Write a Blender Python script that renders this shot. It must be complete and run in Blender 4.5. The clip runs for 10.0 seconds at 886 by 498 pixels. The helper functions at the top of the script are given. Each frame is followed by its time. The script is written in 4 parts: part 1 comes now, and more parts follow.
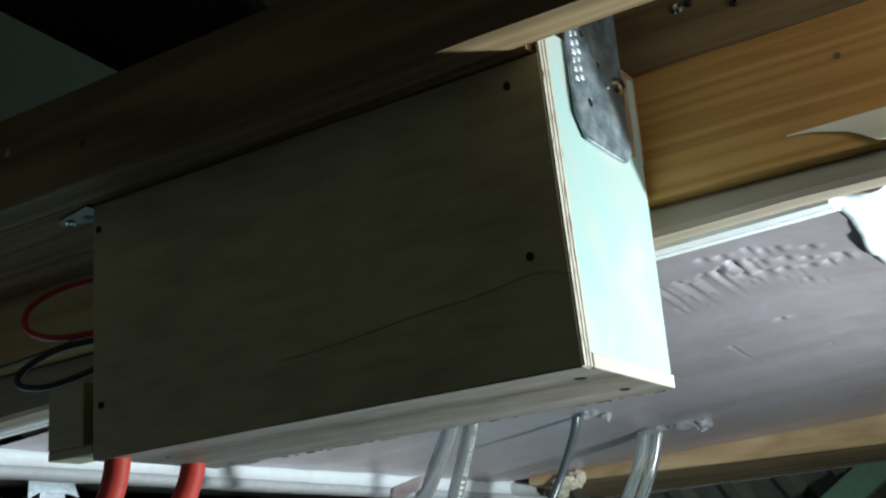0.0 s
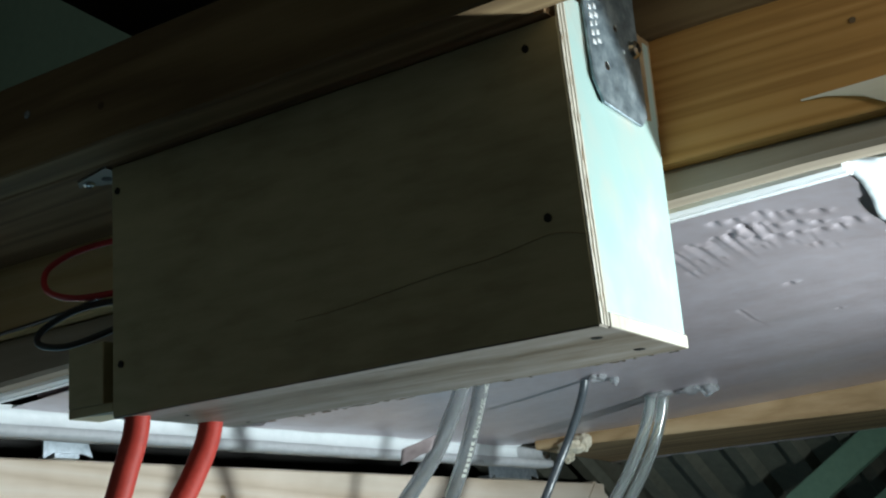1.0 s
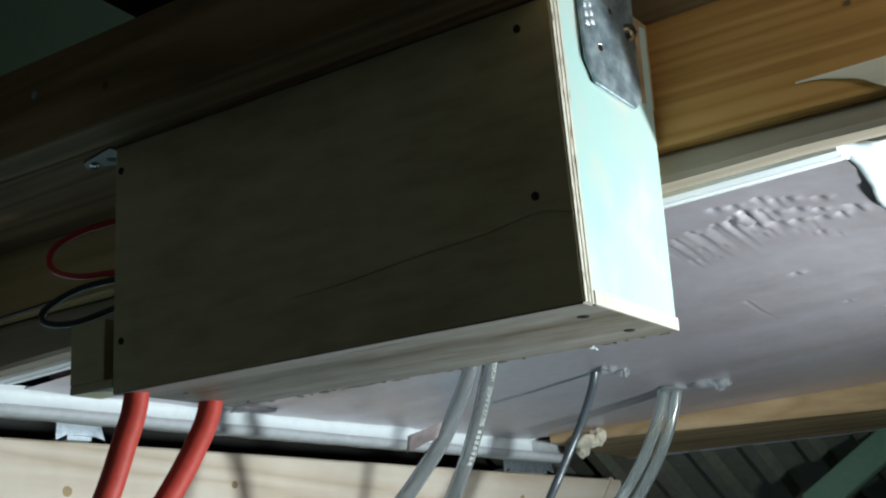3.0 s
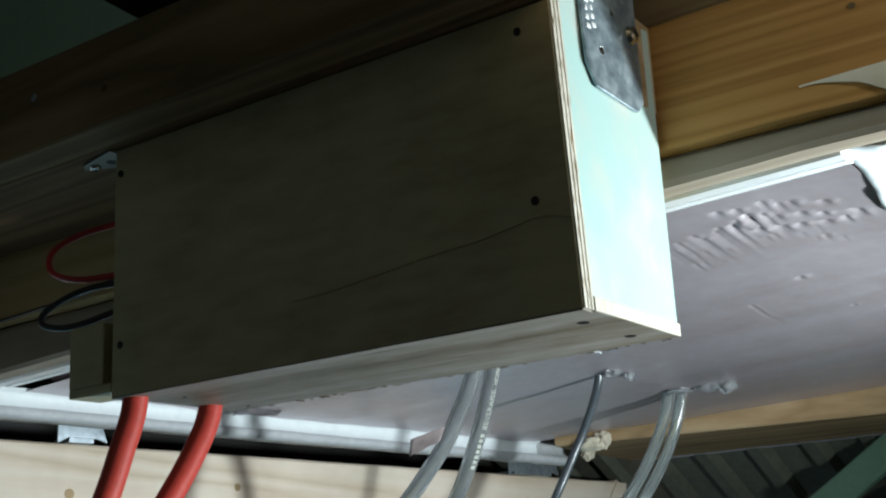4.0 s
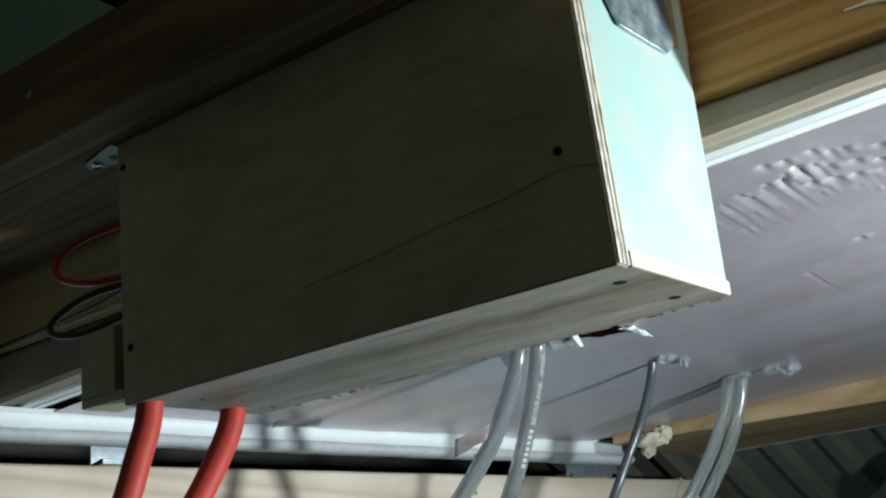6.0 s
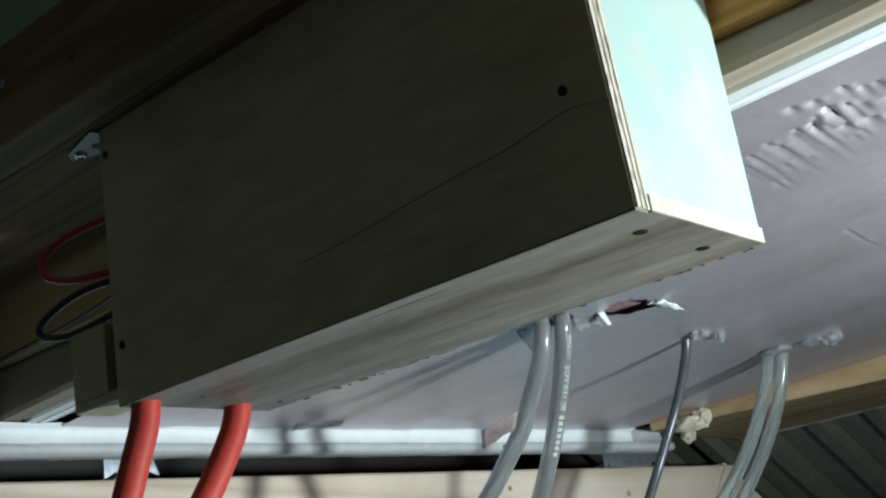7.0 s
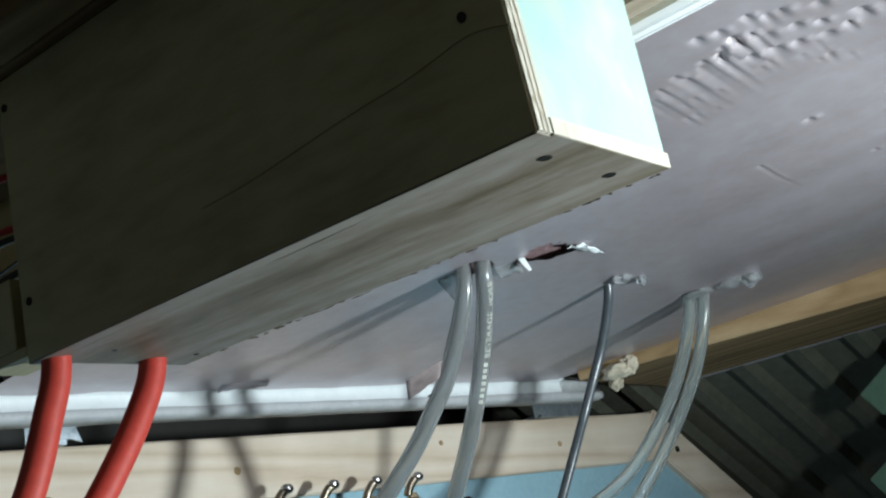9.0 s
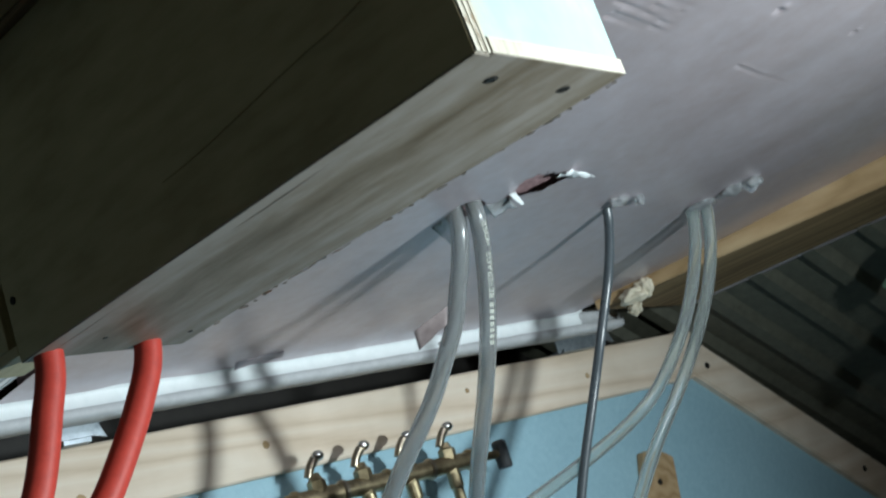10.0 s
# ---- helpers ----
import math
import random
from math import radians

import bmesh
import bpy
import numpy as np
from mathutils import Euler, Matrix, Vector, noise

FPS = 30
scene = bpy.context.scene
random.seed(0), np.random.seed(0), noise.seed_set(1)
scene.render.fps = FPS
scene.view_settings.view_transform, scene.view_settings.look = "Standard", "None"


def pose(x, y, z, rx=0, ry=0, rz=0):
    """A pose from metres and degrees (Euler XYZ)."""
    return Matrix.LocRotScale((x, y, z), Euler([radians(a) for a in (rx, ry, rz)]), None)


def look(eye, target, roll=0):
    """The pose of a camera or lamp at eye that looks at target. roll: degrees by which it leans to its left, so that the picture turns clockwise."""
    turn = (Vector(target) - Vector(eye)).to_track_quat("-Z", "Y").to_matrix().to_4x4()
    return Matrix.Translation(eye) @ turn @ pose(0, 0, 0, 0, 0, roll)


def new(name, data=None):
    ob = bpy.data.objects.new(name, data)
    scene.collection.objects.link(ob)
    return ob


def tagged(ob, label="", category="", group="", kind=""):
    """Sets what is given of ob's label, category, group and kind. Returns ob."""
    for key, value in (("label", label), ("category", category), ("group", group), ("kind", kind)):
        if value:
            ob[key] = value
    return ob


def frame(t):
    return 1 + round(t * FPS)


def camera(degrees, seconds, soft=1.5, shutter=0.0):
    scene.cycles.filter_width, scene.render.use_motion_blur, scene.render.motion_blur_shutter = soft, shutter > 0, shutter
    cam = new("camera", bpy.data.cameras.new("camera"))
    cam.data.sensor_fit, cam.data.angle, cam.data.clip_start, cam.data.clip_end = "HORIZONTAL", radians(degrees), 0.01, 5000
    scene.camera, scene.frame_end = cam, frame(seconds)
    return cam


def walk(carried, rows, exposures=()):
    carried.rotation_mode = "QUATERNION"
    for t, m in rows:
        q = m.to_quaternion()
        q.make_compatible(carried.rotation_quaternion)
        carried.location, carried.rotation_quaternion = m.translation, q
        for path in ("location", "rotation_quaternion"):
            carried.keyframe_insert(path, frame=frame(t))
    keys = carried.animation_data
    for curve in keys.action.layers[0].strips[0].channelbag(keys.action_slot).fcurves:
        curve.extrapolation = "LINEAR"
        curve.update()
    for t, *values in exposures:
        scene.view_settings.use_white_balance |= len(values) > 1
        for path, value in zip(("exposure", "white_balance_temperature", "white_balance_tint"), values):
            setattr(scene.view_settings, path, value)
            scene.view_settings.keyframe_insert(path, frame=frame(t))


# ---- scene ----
WALK = (
    (0, (0.3287, -0.6723, 1.6122), (-0.1828, 0.1387, 1.8961), -4.71),
    (0.5, (0.3305, -0.6848, 1.6076), (-0.1838, 0.1299, 1.8753), -4.45),
    (1, (0.3236, -0.6875, 1.6047), (-0.1938, 0.1279, 1.8641), -4.44),
    (1.5, (0.3262, -0.6858, 1.5973), (-0.1965, 0.1268, 1.8550), -4.21),
    (2, (0.3375, -0.6787, 1.5924), (-0.1944, 0.1280, 1.8500), -3.82),
    (2.5, (0.3454, -0.6731, 1.5842), (-0.1926, 0.1280, 1.8467), -3.48),
    (4, (0.3513, -0.6615, 1.5900), (-0.1960, 0.1328, 1.8536), -3.07),
    (4.5, (0.3507, -0.6516, 1.5921), (-0.2019, 0.1383, 1.8582), -2.95),
    (5, (0.3491, -0.6404, 1.5917), (-0.2091, 0.1433, 1.8640), -2.77),
    (6.5, (0.3005, -0.5487, 1.5681), (-0.2893, 0.2058, 1.8559), -8.00),
    (7, (0.2853, -0.5182, 1.5672), (-0.3102, 0.2305, 1.8583), -9.01),
    (7.5, (0.2739, -0.5056, 1.5670), (-0.3190, 0.2492, 1.8475), -9.43),
    (8, (0.2453, -0.5110, 1.5426), (-0.3226, 0.2657, 1.8149), -10.52),
    (8.5, (0.2520, -0.5110, 1.5363), (-0.3054, 0.2753, 1.8029), -11.18),
    (9, (0.2864, -0.5015, 1.5467), (-0.2754, 0.2843, 1.8053), -11.89),
    (9.5, (0.3005, -0.4900, 1.5520), (-0.2684, 0.2949, 1.7976), -14.38),
    (10, (0.3008, -0.4716, 1.5299), (-0.2893, 0.3019, 1.7610), -19.40),
)
cam = camera(40.0, 10.0, soft=2.2, shutter=0.4)
walk(cam, [(t, look(e, g, r)) for t, e, g, r in WALK])

# ---- world and light ----
world = bpy.data.worlds.new("world")
scene.world = world
world.use_nodes = True
bg = world.node_tree.nodes["Background"]
bg.inputs[0].default_value = (0.87, 0.95, 0.80, 1)
bg.inputs[1].default_value = 0.073

# one bright work lamp off to the side, below the ceiling
lamp_data = bpy.data.lights.new("work_light", "SPOT")
lamp_data.energy = 71.0
lamp_data.spot_size = radians(148)
lamp_data.spot_blend = 1.0
lamp_data.color = (0.845, 0.97, 1.0)
lamp_data.shadow_soft_size = 0.045
lamp = new("work_light", lamp_data)
lamp.matrix_world = look((0.59, 0.51, 1.46), (-0.30, 0.24, 1.84))
# unseen fill lamp added beyond the box end, under the fascia, to brighten the joist
side_data = bpy.data.lights.new("joist_fill_light", "POINT")
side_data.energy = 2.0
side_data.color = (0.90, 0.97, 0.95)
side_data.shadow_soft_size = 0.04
side = new("joist_fill_light", side_data)
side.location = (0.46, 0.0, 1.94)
scene.view_settings.exposure = 0.0


# ---- materials ----
def material(name, base, rough=0.6, metal=0.0, spec=0.5):
    m = bpy.data.materials.new(name)
    m.use_nodes = True
    n = m.node_tree.nodes["Principled BSDF"]
    n.inputs["Base Color"].default_value = (*base, 1)
    n.inputs["Roughness"].default_value = rough
    n.inputs["Metallic"].default_value = metal
    n.inputs["Specular IOR Level"].default_value = spec
    return m


def link(m, a, out, b, inp):
    m.node_tree.links.new(a.outputs[out], b.inputs[inp])


def node(m, kind, **values):
    n = m.node_tree.nodes.new(kind)
    for k, v in values.items():
        n.inputs[k.replace("_", " ")].default_value = v
    return n


def coords(m, scale, turn=(0, 0, 0)):
    tc = node(m, "ShaderNodeTexCoord")
    mp = node(m, "ShaderNodeMapping")
    mp.inputs["Scale"].default_value = scale
    mp.inputs["Rotation"].default_value = turn
    link(m, tc, "Object", mp, "Vector")
    return mp


def ramp(m, stops):
    r = node(m, "ShaderNodeValToRGB")
    els = r.color_ramp.elements
    for i, (p, c) in enumerate(stops):
        e = els[i] if i < 2 else els.new(p)
        e.position, e.color = p, (*c, 1)
    return r


def mottle(m, pattern, fine, stops, rough=(0.45, 0.7), bump=0.2, distance=0.001, mix=0.4):
    """Colour from a stretched grain noise and a broad stain noise, with bump."""
    p = m.node_tree.nodes["Principled BSDF"]
    grain = node(m, "ShaderNodeTexNoise", Scale=1.0, Detail=6.0, Roughness=0.6)
    link(m, coords(m, fine), "Vector", grain, "Vector")
    broad = node(m, "ShaderNodeTexNoise", Scale=1.0, Detail=4.0, Roughness=0.55)
    link(m, coords(m, pattern), "Vector", broad, "Vector")
    both = node(m, "ShaderNodeMix")
    both.data_type = "FLOAT"
    both.inputs["Factor"].default_value = mix
    link(m, grain, "Fac", both, 2)
    link(m, broad, "Fac", both, 3)
    r = ramp(m, stops)
    link(m, both, 0, r, "Fac")
    link(m, r, "Color", p, "Base Color")
    rr = node(m, "ShaderNodeMapRange")
    rr.inputs[3].default_value, rr.inputs[4].default_value = rough
    link(m, broad, "Fac", rr, 0)
    link(m, rr, 0, p, "Roughness")
    b = node(m, "ShaderNodeBump", Strength=bump, Distance=distance)
    link(m, grain, "Fac", b, "Height")
    link(m, b, "Normal", p, "Normal")
    return m


def pine(name, dark, mid, light, along="x", rings=26.0):
    """Sawn softwood: growth rings drawn out along the board, fine fibres, stains."""
    m = material(name, mid, 0.75, spec=0.22)
    p = m.node_tree.nodes["Principled BSDF"]
    long, across = 1.1, rings
    scale = {"x": (long, across, across), "y": (across, long, across), "z": (across, across, long)}[along]
    wob = node(m, "ShaderNodeTexNoise", Scale=1.0, Detail=3.0, Roughness=0.5)
    link(m, coords(m, tuple(s * 0.35 for s in scale)), "Vector", wob, "Vector")
    saw = node(m, "ShaderNodeMath")
    saw.operation = "MULTIPLY"
    saw.inputs[1].default_value = 9.0
    link(m, wob, "Fac", saw, 0)
    fr = node(m, "ShaderNodeMath")
    fr.operation = "PINGPONG"
    fr.inputs[1].default_value = 0.5
    link(m, saw, 0, fr, 0)
    fib = node(m, "ShaderNodeTexNoise", Scale=1.0, Detail=7.0, Roughness=0.65)
    link(m, coords(m, tuple(s * 9 if s > 2 else s * 14 for s in scale)), "Vector", fib, "Vector")
    both = node(m, "ShaderNodeMix")
    both.data_type = "FLOAT"
    both.inputs["Factor"].default_value = 0.45
    dbl = node(m, "ShaderNodeMath")
    dbl.operation = "MULTIPLY"
    dbl.inputs[1].default_value = 2.0
    link(m, fr, 0, dbl, 0)
    link(m, dbl, 0, both, 2)
    link(m, fib, "Fac", both, 3)
    r = ramp(m, ((0.15, dark), (0.85, light), (0.5, mid)))
    link(m, both, 0, r, "Fac")
    stain = node(m, "ShaderNodeTexNoise", Scale=7.0, Detail=4.0)
    link(m, coords(m, (1, 1, 1)), "Vector", stain, "Vector")
    sr = ramp(m, ((0.3, (0.72, 0.7, 0.66)), (0.6, (1, 1, 1))))
    link(m, stain, "Fac", sr, "Fac")
    mul = node(m, "ShaderNodeMix")
    mul.data_type, mul.blend_type = "RGBA", "MULTIPLY"
    mul.inputs["Factor"].default_value = 0.6
    link(m, r, "Color", mul, 6)
    link(m, sr, "Color", mul, 7)
    link(m, mul, 2, p, "Base Color")
    b = node(m, "ShaderNodeBump", Strength=0.25, Distance=0.0008)
    link(m, both, 0, b, "Height")
    link(m, b, "Normal", p, "Normal")
    return m


# weathered boards; its darker tone also serves as shade under the edge board
PINE_OLD_SHADE = pine("weathered_and_shade_pine", (0.13, 0.085, 0.045), (0.225, 0.155, 0.08), (0.30, 0.215, 0.115))
PINE_DIRTY = pine("dirty_pine", (0.07, 0.045, 0.025), (0.12, 0.08, 0.045), (0.17, 0.115, 0.065))
PINE_ORANGE = pine("resinous_pine", (0.34, 0.172, 0.052), (0.47, 0.250, 0.078), (0.54, 0.305, 0.112), rings=62)
PINE_PALE_X = pine("pale_pine_lengthwise", (0.22, 0.182, 0.138), (0.285, 0.24, 0.185), (0.34, 0.292, 0.235))
PINE_PALE_Y = pine("pale_pine", (0.62, 0.50, 0.38), (0.745, 0.635, 0.52), (0.80, 0.715, 0.61), along="y", rings=16)
PINE_BOUNCE = pine("bounce_lit_pine", (0.40, 0.28, 0.13), (0.54, 0.40, 0.20), (0.62, 0.48, 0.27))
# much paler than the joist: its lit patch put into a colour
PINE_LIT_PATCH = pine("lit_patch_pine", (0.70, 0.62, 0.50), (0.78, 0.72, 0.60), (0.83, 0.78, 0.68))
PINE_BROWN = pine("brown_pine", (0.12, 0.07, 0.035), (0.19, 0.115, 0.055), (0.25, 0.16, 0.085))
PINE_TAN = pine("tan_pine", (0.30, 0.20, 0.10), (0.42, 0.29, 0.16), (0.5, 0.37, 0.22))
PLY = mottle(material("birch_plywood", (0.5, 0.42, 0.3)), (5, 5, 5), (14, 160, 60),
             ((0.32, (0.26, 0.225, 0.125)), (0.5, (0.41, 0.365, 0.22)), (0.68, (0.52, 0.465, 0.29))), bump=0.15, distance=0.0006, mix=0.55)
PLY_BOTTOM = mottle(material("grey_streaked_plywood", (0.42, 0.38, 0.32)), (0.7, 12, 4), (25, 90, 60),
                    ((0.40, (0.090, 0.066, 0.038)), (0.48, (0.158, 0.132, 0.096)), (0.57, (0.245, 0.224, 0.196))), mix=0.78, bump=0.15)
# cyan-white is lamp overexposure put into the colour; warm blotches are the wood's
PLY_END_GLARE = mottle(material("glare_tinted_plywood", (0.72, 0.68, 0.58)), (14, 14, 9), (24, 24, 18),
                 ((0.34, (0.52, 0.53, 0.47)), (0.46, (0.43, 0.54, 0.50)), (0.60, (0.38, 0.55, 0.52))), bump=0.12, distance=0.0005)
PLY_LIGHT = mottle(material("plywood_light_layer", (0.7, 0.6, 0.42)), (30, 30, 30), (220, 220, 40),
                   ((0.3, (0.42, 0.38, 0.30)), (0.6, (0.66, 0.62, 0.53))), bump=0.3)
PLY_DARK = mottle(material("plywood_dark_layer", (0.24, 0.15, 0.08)), (30, 30, 30), (200, 200, 40),
                  ((0.3, (0.16, 0.09, 0.045)), (0.65, (0.42, 0.30, 0.17))), bump=0.3)
SCREW_DARK = material("blackened_screw", (0.02, 0.02, 0.018), 0.5, 0.6)
PLY_CRACK = material("split_plywood", (0.30, 0.25, 0.15), 0.85, spec=0.1)
# blue-grey mottle carries the plate's reflections in its colour
PLATE = mottle(material("reflection_mottled_steel", (0.2, 0.22, 0.24), 0.35, 0.45), (38, 38, 38), (70, 70, 70),
               ((0.36, (0.10, 0.135, 0.16)), (0.5, (0.24, 0.30, 0.335)), (0.64, (0.44, 0.52, 0.56))), rough=(0.25, 0.45), bump=0.08)
PLY_MID = mottle(material("plywood_tan_layer", (0.4, 0.33, 0.24)), (30, 30, 60), (200, 200, 120),
                 ((0.38, (0.16, 0.12, 0.085)), (0.52, (0.46, 0.42, 0.36)), (0.62, (0.62, 0.58, 0.50))), bump=0.4)
ZINC = mottle(material("galvanised_steel", (0.55, 0.57, 0.58), 0.4, 0.75), (40, 40, 40), (160, 160, 160),
              ((0.3, (0.24, 0.285, 0.32)), (0.7, (0.45, 0.51, 0.56))), rough=(0.3, 0.5), bump=0.08)
STEEL_DARK = material("dark_grey_steel", (0.20, 0.19, 0.17), 0.42, 0.9)
SHINY = material("bright_zinc", (0.75, 0.75, 0.74), 0.22, 1.0)
ALU = mottle(material("aluminium_rail", (0.75, 0.77, 0.78), 0.35, 0.2), (20, 20, 20), (8, 300, 300),
             ((0.3, (0.78, 0.80, 0.82)), (0.7, (0.90, 0.92, 0.93))), rough=(0.25, 0.45), bump=0.05)
FOIL = mottle(material("silver_foil_facing", (0.6, 0.58, 0.62), 0.45, 0.62), (2.2, 16, 9), (60, 60, 60),
              ((0.3, (0.485, 0.417, 0.432)), (0.7, (0.565, 0.522, 0.566))), rough=(0.3, 0.46), bump=0.06)
TAPE = mottle(material("bright_foil_tape", (0.86, 0.89, 0.9), 0.5, 0.0), (12, 12, 12), (90, 90, 90),
              ((0.3, (0.80, 0.86, 0.88)), (0.65, (0.9, 0.95, 0.97))), rough=(0.4, 0.6), bump=0.15)
LIP = mottle(material("grey_trim_and_shade", (0.5, 0.52, 0.54), 0.6), (12, 12, 12), (90, 90, 90),
             ((0.3, (0.42, 0.44, 0.46)), (0.7, (0.58, 0.60, 0.62))), rough=(0.5, 0.7), bump=0.1)
BLUE = mottle(material("blue_foam_board", (0.32, 0.52, 0.62), 0.7), (4, 4, 4), (130, 130, 130),
              ((0.3, (0.27, 0.46, 0.56)), (0.7, (0.36, 0.57, 0.66))), bump=0.08)
GREEN = mottle(material("green_painted_steel", (0.06, 0.12, 0.085), 0.5), (5, 5, 5), (70, 70, 70),
               ((0.3, (0.058, 0.060, 0.046)), (0.7, (0.118, 0.120, 0.092))), rough=(0.35, 0.6), bump=0.05)
GREEN_BAR = mottle(material("pale_green_steel", (0.12, 0.25, 0.17), 0.5), (6, 6, 6), (80, 80, 80),
                   ((0.3, (0.08, 0.16, 0.11)), (0.7, (0.13, 0.23, 0.16))), bump=0.05)
# brighter copy of the green steel, with the light put into its colour
GREEN_LIT = mottle(material("lit_green_steel", (0.2, 0.34, 0.28), 0.5), (6, 6, 6), (80, 80, 80),
                    ((0.3, (0.3, 0.48, 0.40)), (0.7, (0.40, 0.6, 0.50))), bump=0.05)
# near-black, so the gap and the attic keep their shade in the colour
DARK = mottle(material("shade_dark_boarding", (0.03, 0.026, 0.02), 0.8), (4, 4, 4), (60, 60, 60),
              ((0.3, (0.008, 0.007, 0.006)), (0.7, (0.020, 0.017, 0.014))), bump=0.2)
CONCRETE = mottle(material("concrete", (0.25, 0.24, 0.22), 0.85), (2, 2, 2), (50, 50, 50),
                  ((0.3, (0.06, 0.057, 0.05)), (0.7, (0.12, 0.115, 0.10))), bump=0.3)
# pale colour for the unseen walls, added so that they bounce light
BOARDS = mottle(material("bounce_boarding", (0.3, 0.25, 0.18), 0.8), (3, 3, 3), (40, 40, 6),
                ((0.3, (0.24, 0.19, 0.13)), (0.7, (0.42, 0.35, 0.26))), bump=0.2)
RED = mottle(material("red_rubber", (0.55, 0.07, 0.045), 0.45), (9, 9, 9), (150, 150, 150),
             ((0.3, (0.36, 0.034, 0.024)), (0.7, (0.53, 0.056, 0.038))), rough=(0.35, 0.55), bump=0.08, distance=0.0004)
RED_WIRE = material("red_wire_insulation", (0.42, 0.025, 0.03), 0.3)
BLACK = material("black_rubber", (0.022, 0.025, 0.028), 0.35)
BLACK_CABLE = mottle(material("dark_grey_cable", (0.06, 0.075, 0.085), 0.3), (20, 20, 20), (120, 120, 120),
                     ((0.3, (0.045, 0.055, 0.065)), (0.7, (0.075, 0.09, 0.10))), rough=(0.22, 0.35), bump=0.03)
BRASS = mottle(material("tarnished_brass", (0.45, 0.33, 0.16), 0.35, 0.95), (30, 30, 30), (120, 120, 120),
               ((0.3, (0.22, 0.18, 0.11)), (0.7, (0.50, 0.41, 0.26))), rough=(0.25, 0.5), bump=0.1)
STEEL = material("dulled_lever", (0.36, 0.31, 0.24), 0.3, 1.0)
CAULK = mottle(material("cream_sealant", (0.7, 0.64, 0.5), 0.55), (40, 40, 40), (150, 150, 150),
               ((0.3, (0.55, 0.48, 0.35)), (0.7, (0.8, 0.75, 0.62))), bump=0.3)
PRINT = material("pale_print", (0.5, 0.52, 0.46), 0.6)
HOLE = mottle(material("torn_foam_core", (0.36, 0.24, 0.25), 0.9), (30, 30, 30), (130, 130, 130),
              ((0.3, (0.15, 0.09, 0.095)), (0.7, (0.36, 0.24, 0.25))), rough=(0.8, 0.95), bump=0.8, distance=0.003)


def clear(name, tint, rough, trans):
    m = material(name, tint, rough)
    p = m.node_tree.nodes["Principled BSDF"]
    p.inputs["Transmission Weight"].default_value = trans
    p.inputs["IOR"].default_value = 1.4
    n = node(m, "ShaderNodeTexNoise", Scale=40.0, Detail=3.0)
    link(m, coords(m, (1, 1, 1)), "Vector", n, "Vector")
    b = node(m, "ShaderNodeBump", Strength=0.1, Distance=0.0005)
    link(m, n, "Fac", b, "Height")
    link(m, b, "Normal", p, "Normal")
    return m


HOSE = clear("braided_clear_vinyl", (0.62, 0.65, 0.66), 0.16, 0.84)
CLEAR = clear("clear_vinyl", (0.76, 0.83, 0.82), 0.08, 0.9)
SEAL = clear("clear_silicone", (0.70, 0.74, 0.76), 0.16, 0.8)


# ---- mesh helpers ----
def part(name, bm, mat, parent=None, label="", smooth=False):
    me = bpy.data.meshes.new(name)
    bm.to_mesh(me)
    bm.free()
    for f in me.polygons:
        f.use_smooth = smooth
    for mm in (mat if isinstance(mat, (list, tuple)) else [mat]):
        me.materials.append(mm)
    ob = new(name, me)
    if parent is not None:
        ob.parent = parent
    if label:
        ob["label"] = label
    return ob


def empty(name, at=(0, 0, 0)):
    ob = new(name)
    ob.empty_display_size = 0.02
    return ob


def block(x0, x1, y0, y1, z0, z1, bevel=0.0015, seg=2):
    own = bmesh.new()
    bmesh.ops.create_cube(own, size=1.0)
    for v in own.verts:
        v.co = Vector(((x0 + x1) / 2 + v.co.x * (x1 - x0), (y0 + y1) / 2 + v.co.y * (y1 - y0), (z0 + z1) / 2 + v.co.z * (z1 - z0)))
    if bevel:
        bmesh.ops.bevel(own, geom=own.edges[:], offset=bevel, segments=seg, affect="EDGES", profile=0.5)
    return own


def long_board(x0, x1, y0, y1, z0, z1, axis="x", bevel=0.002, wave=0.0006, n=24, seed=0.0):
    """A sawn board with eased edges that wander a little along its length."""
    bm = bmesh.new()
    lo, hi = {"x": (x0, x1), "y": (y0, y1), "z": (z0, z1)}[axis]
    (a0, a1), (b0, b1) = {"x": ((y0, y1), (z0, z1)), "y": ((x0, x1), (z0, z1)), "z": ((x0, x1), (y0, y1))}[axis]
    c = bevel
    ring = ((a0 + c, b0), (a1 - c, b0), (a1, b0 + c), (a1, b1 - c), (a1 - c, b1), (a0 + c, b1), (a0, b1 - c), (a0, b0 + c))
    rows = []
    for i in range(n + 1):
        s = lo + (hi - lo) * i / n
        row = []
        for k, (a, b) in enumerate(ring):
            w = wave * noise.noise(Vector((s * 9 + seed, k * 1.7, seed * 3.1)))
            u = wave * noise.noise(Vector((s * 9 + 40 + seed, k * 1.7, seed)))
            p = {"x": (s, a + w, b + u), "y": (a + w, s, b + u), "z": (a + w, b + u, s)}[axis]
            row.append(bm.verts.new(p))
        rows.append(row)
    for r, q in zip(rows, rows[1:]):
        for k in range(8):
            bm.faces.new((r[k], r[(k + 1) % 8], q[(k + 1) % 8], q[k]))
    bm.faces.new(rows[0])
    bm.faces.new(rows[-1])
    bmesh.ops.recalc_face_normals(bm, faces=bm.faces[:])
    return bm


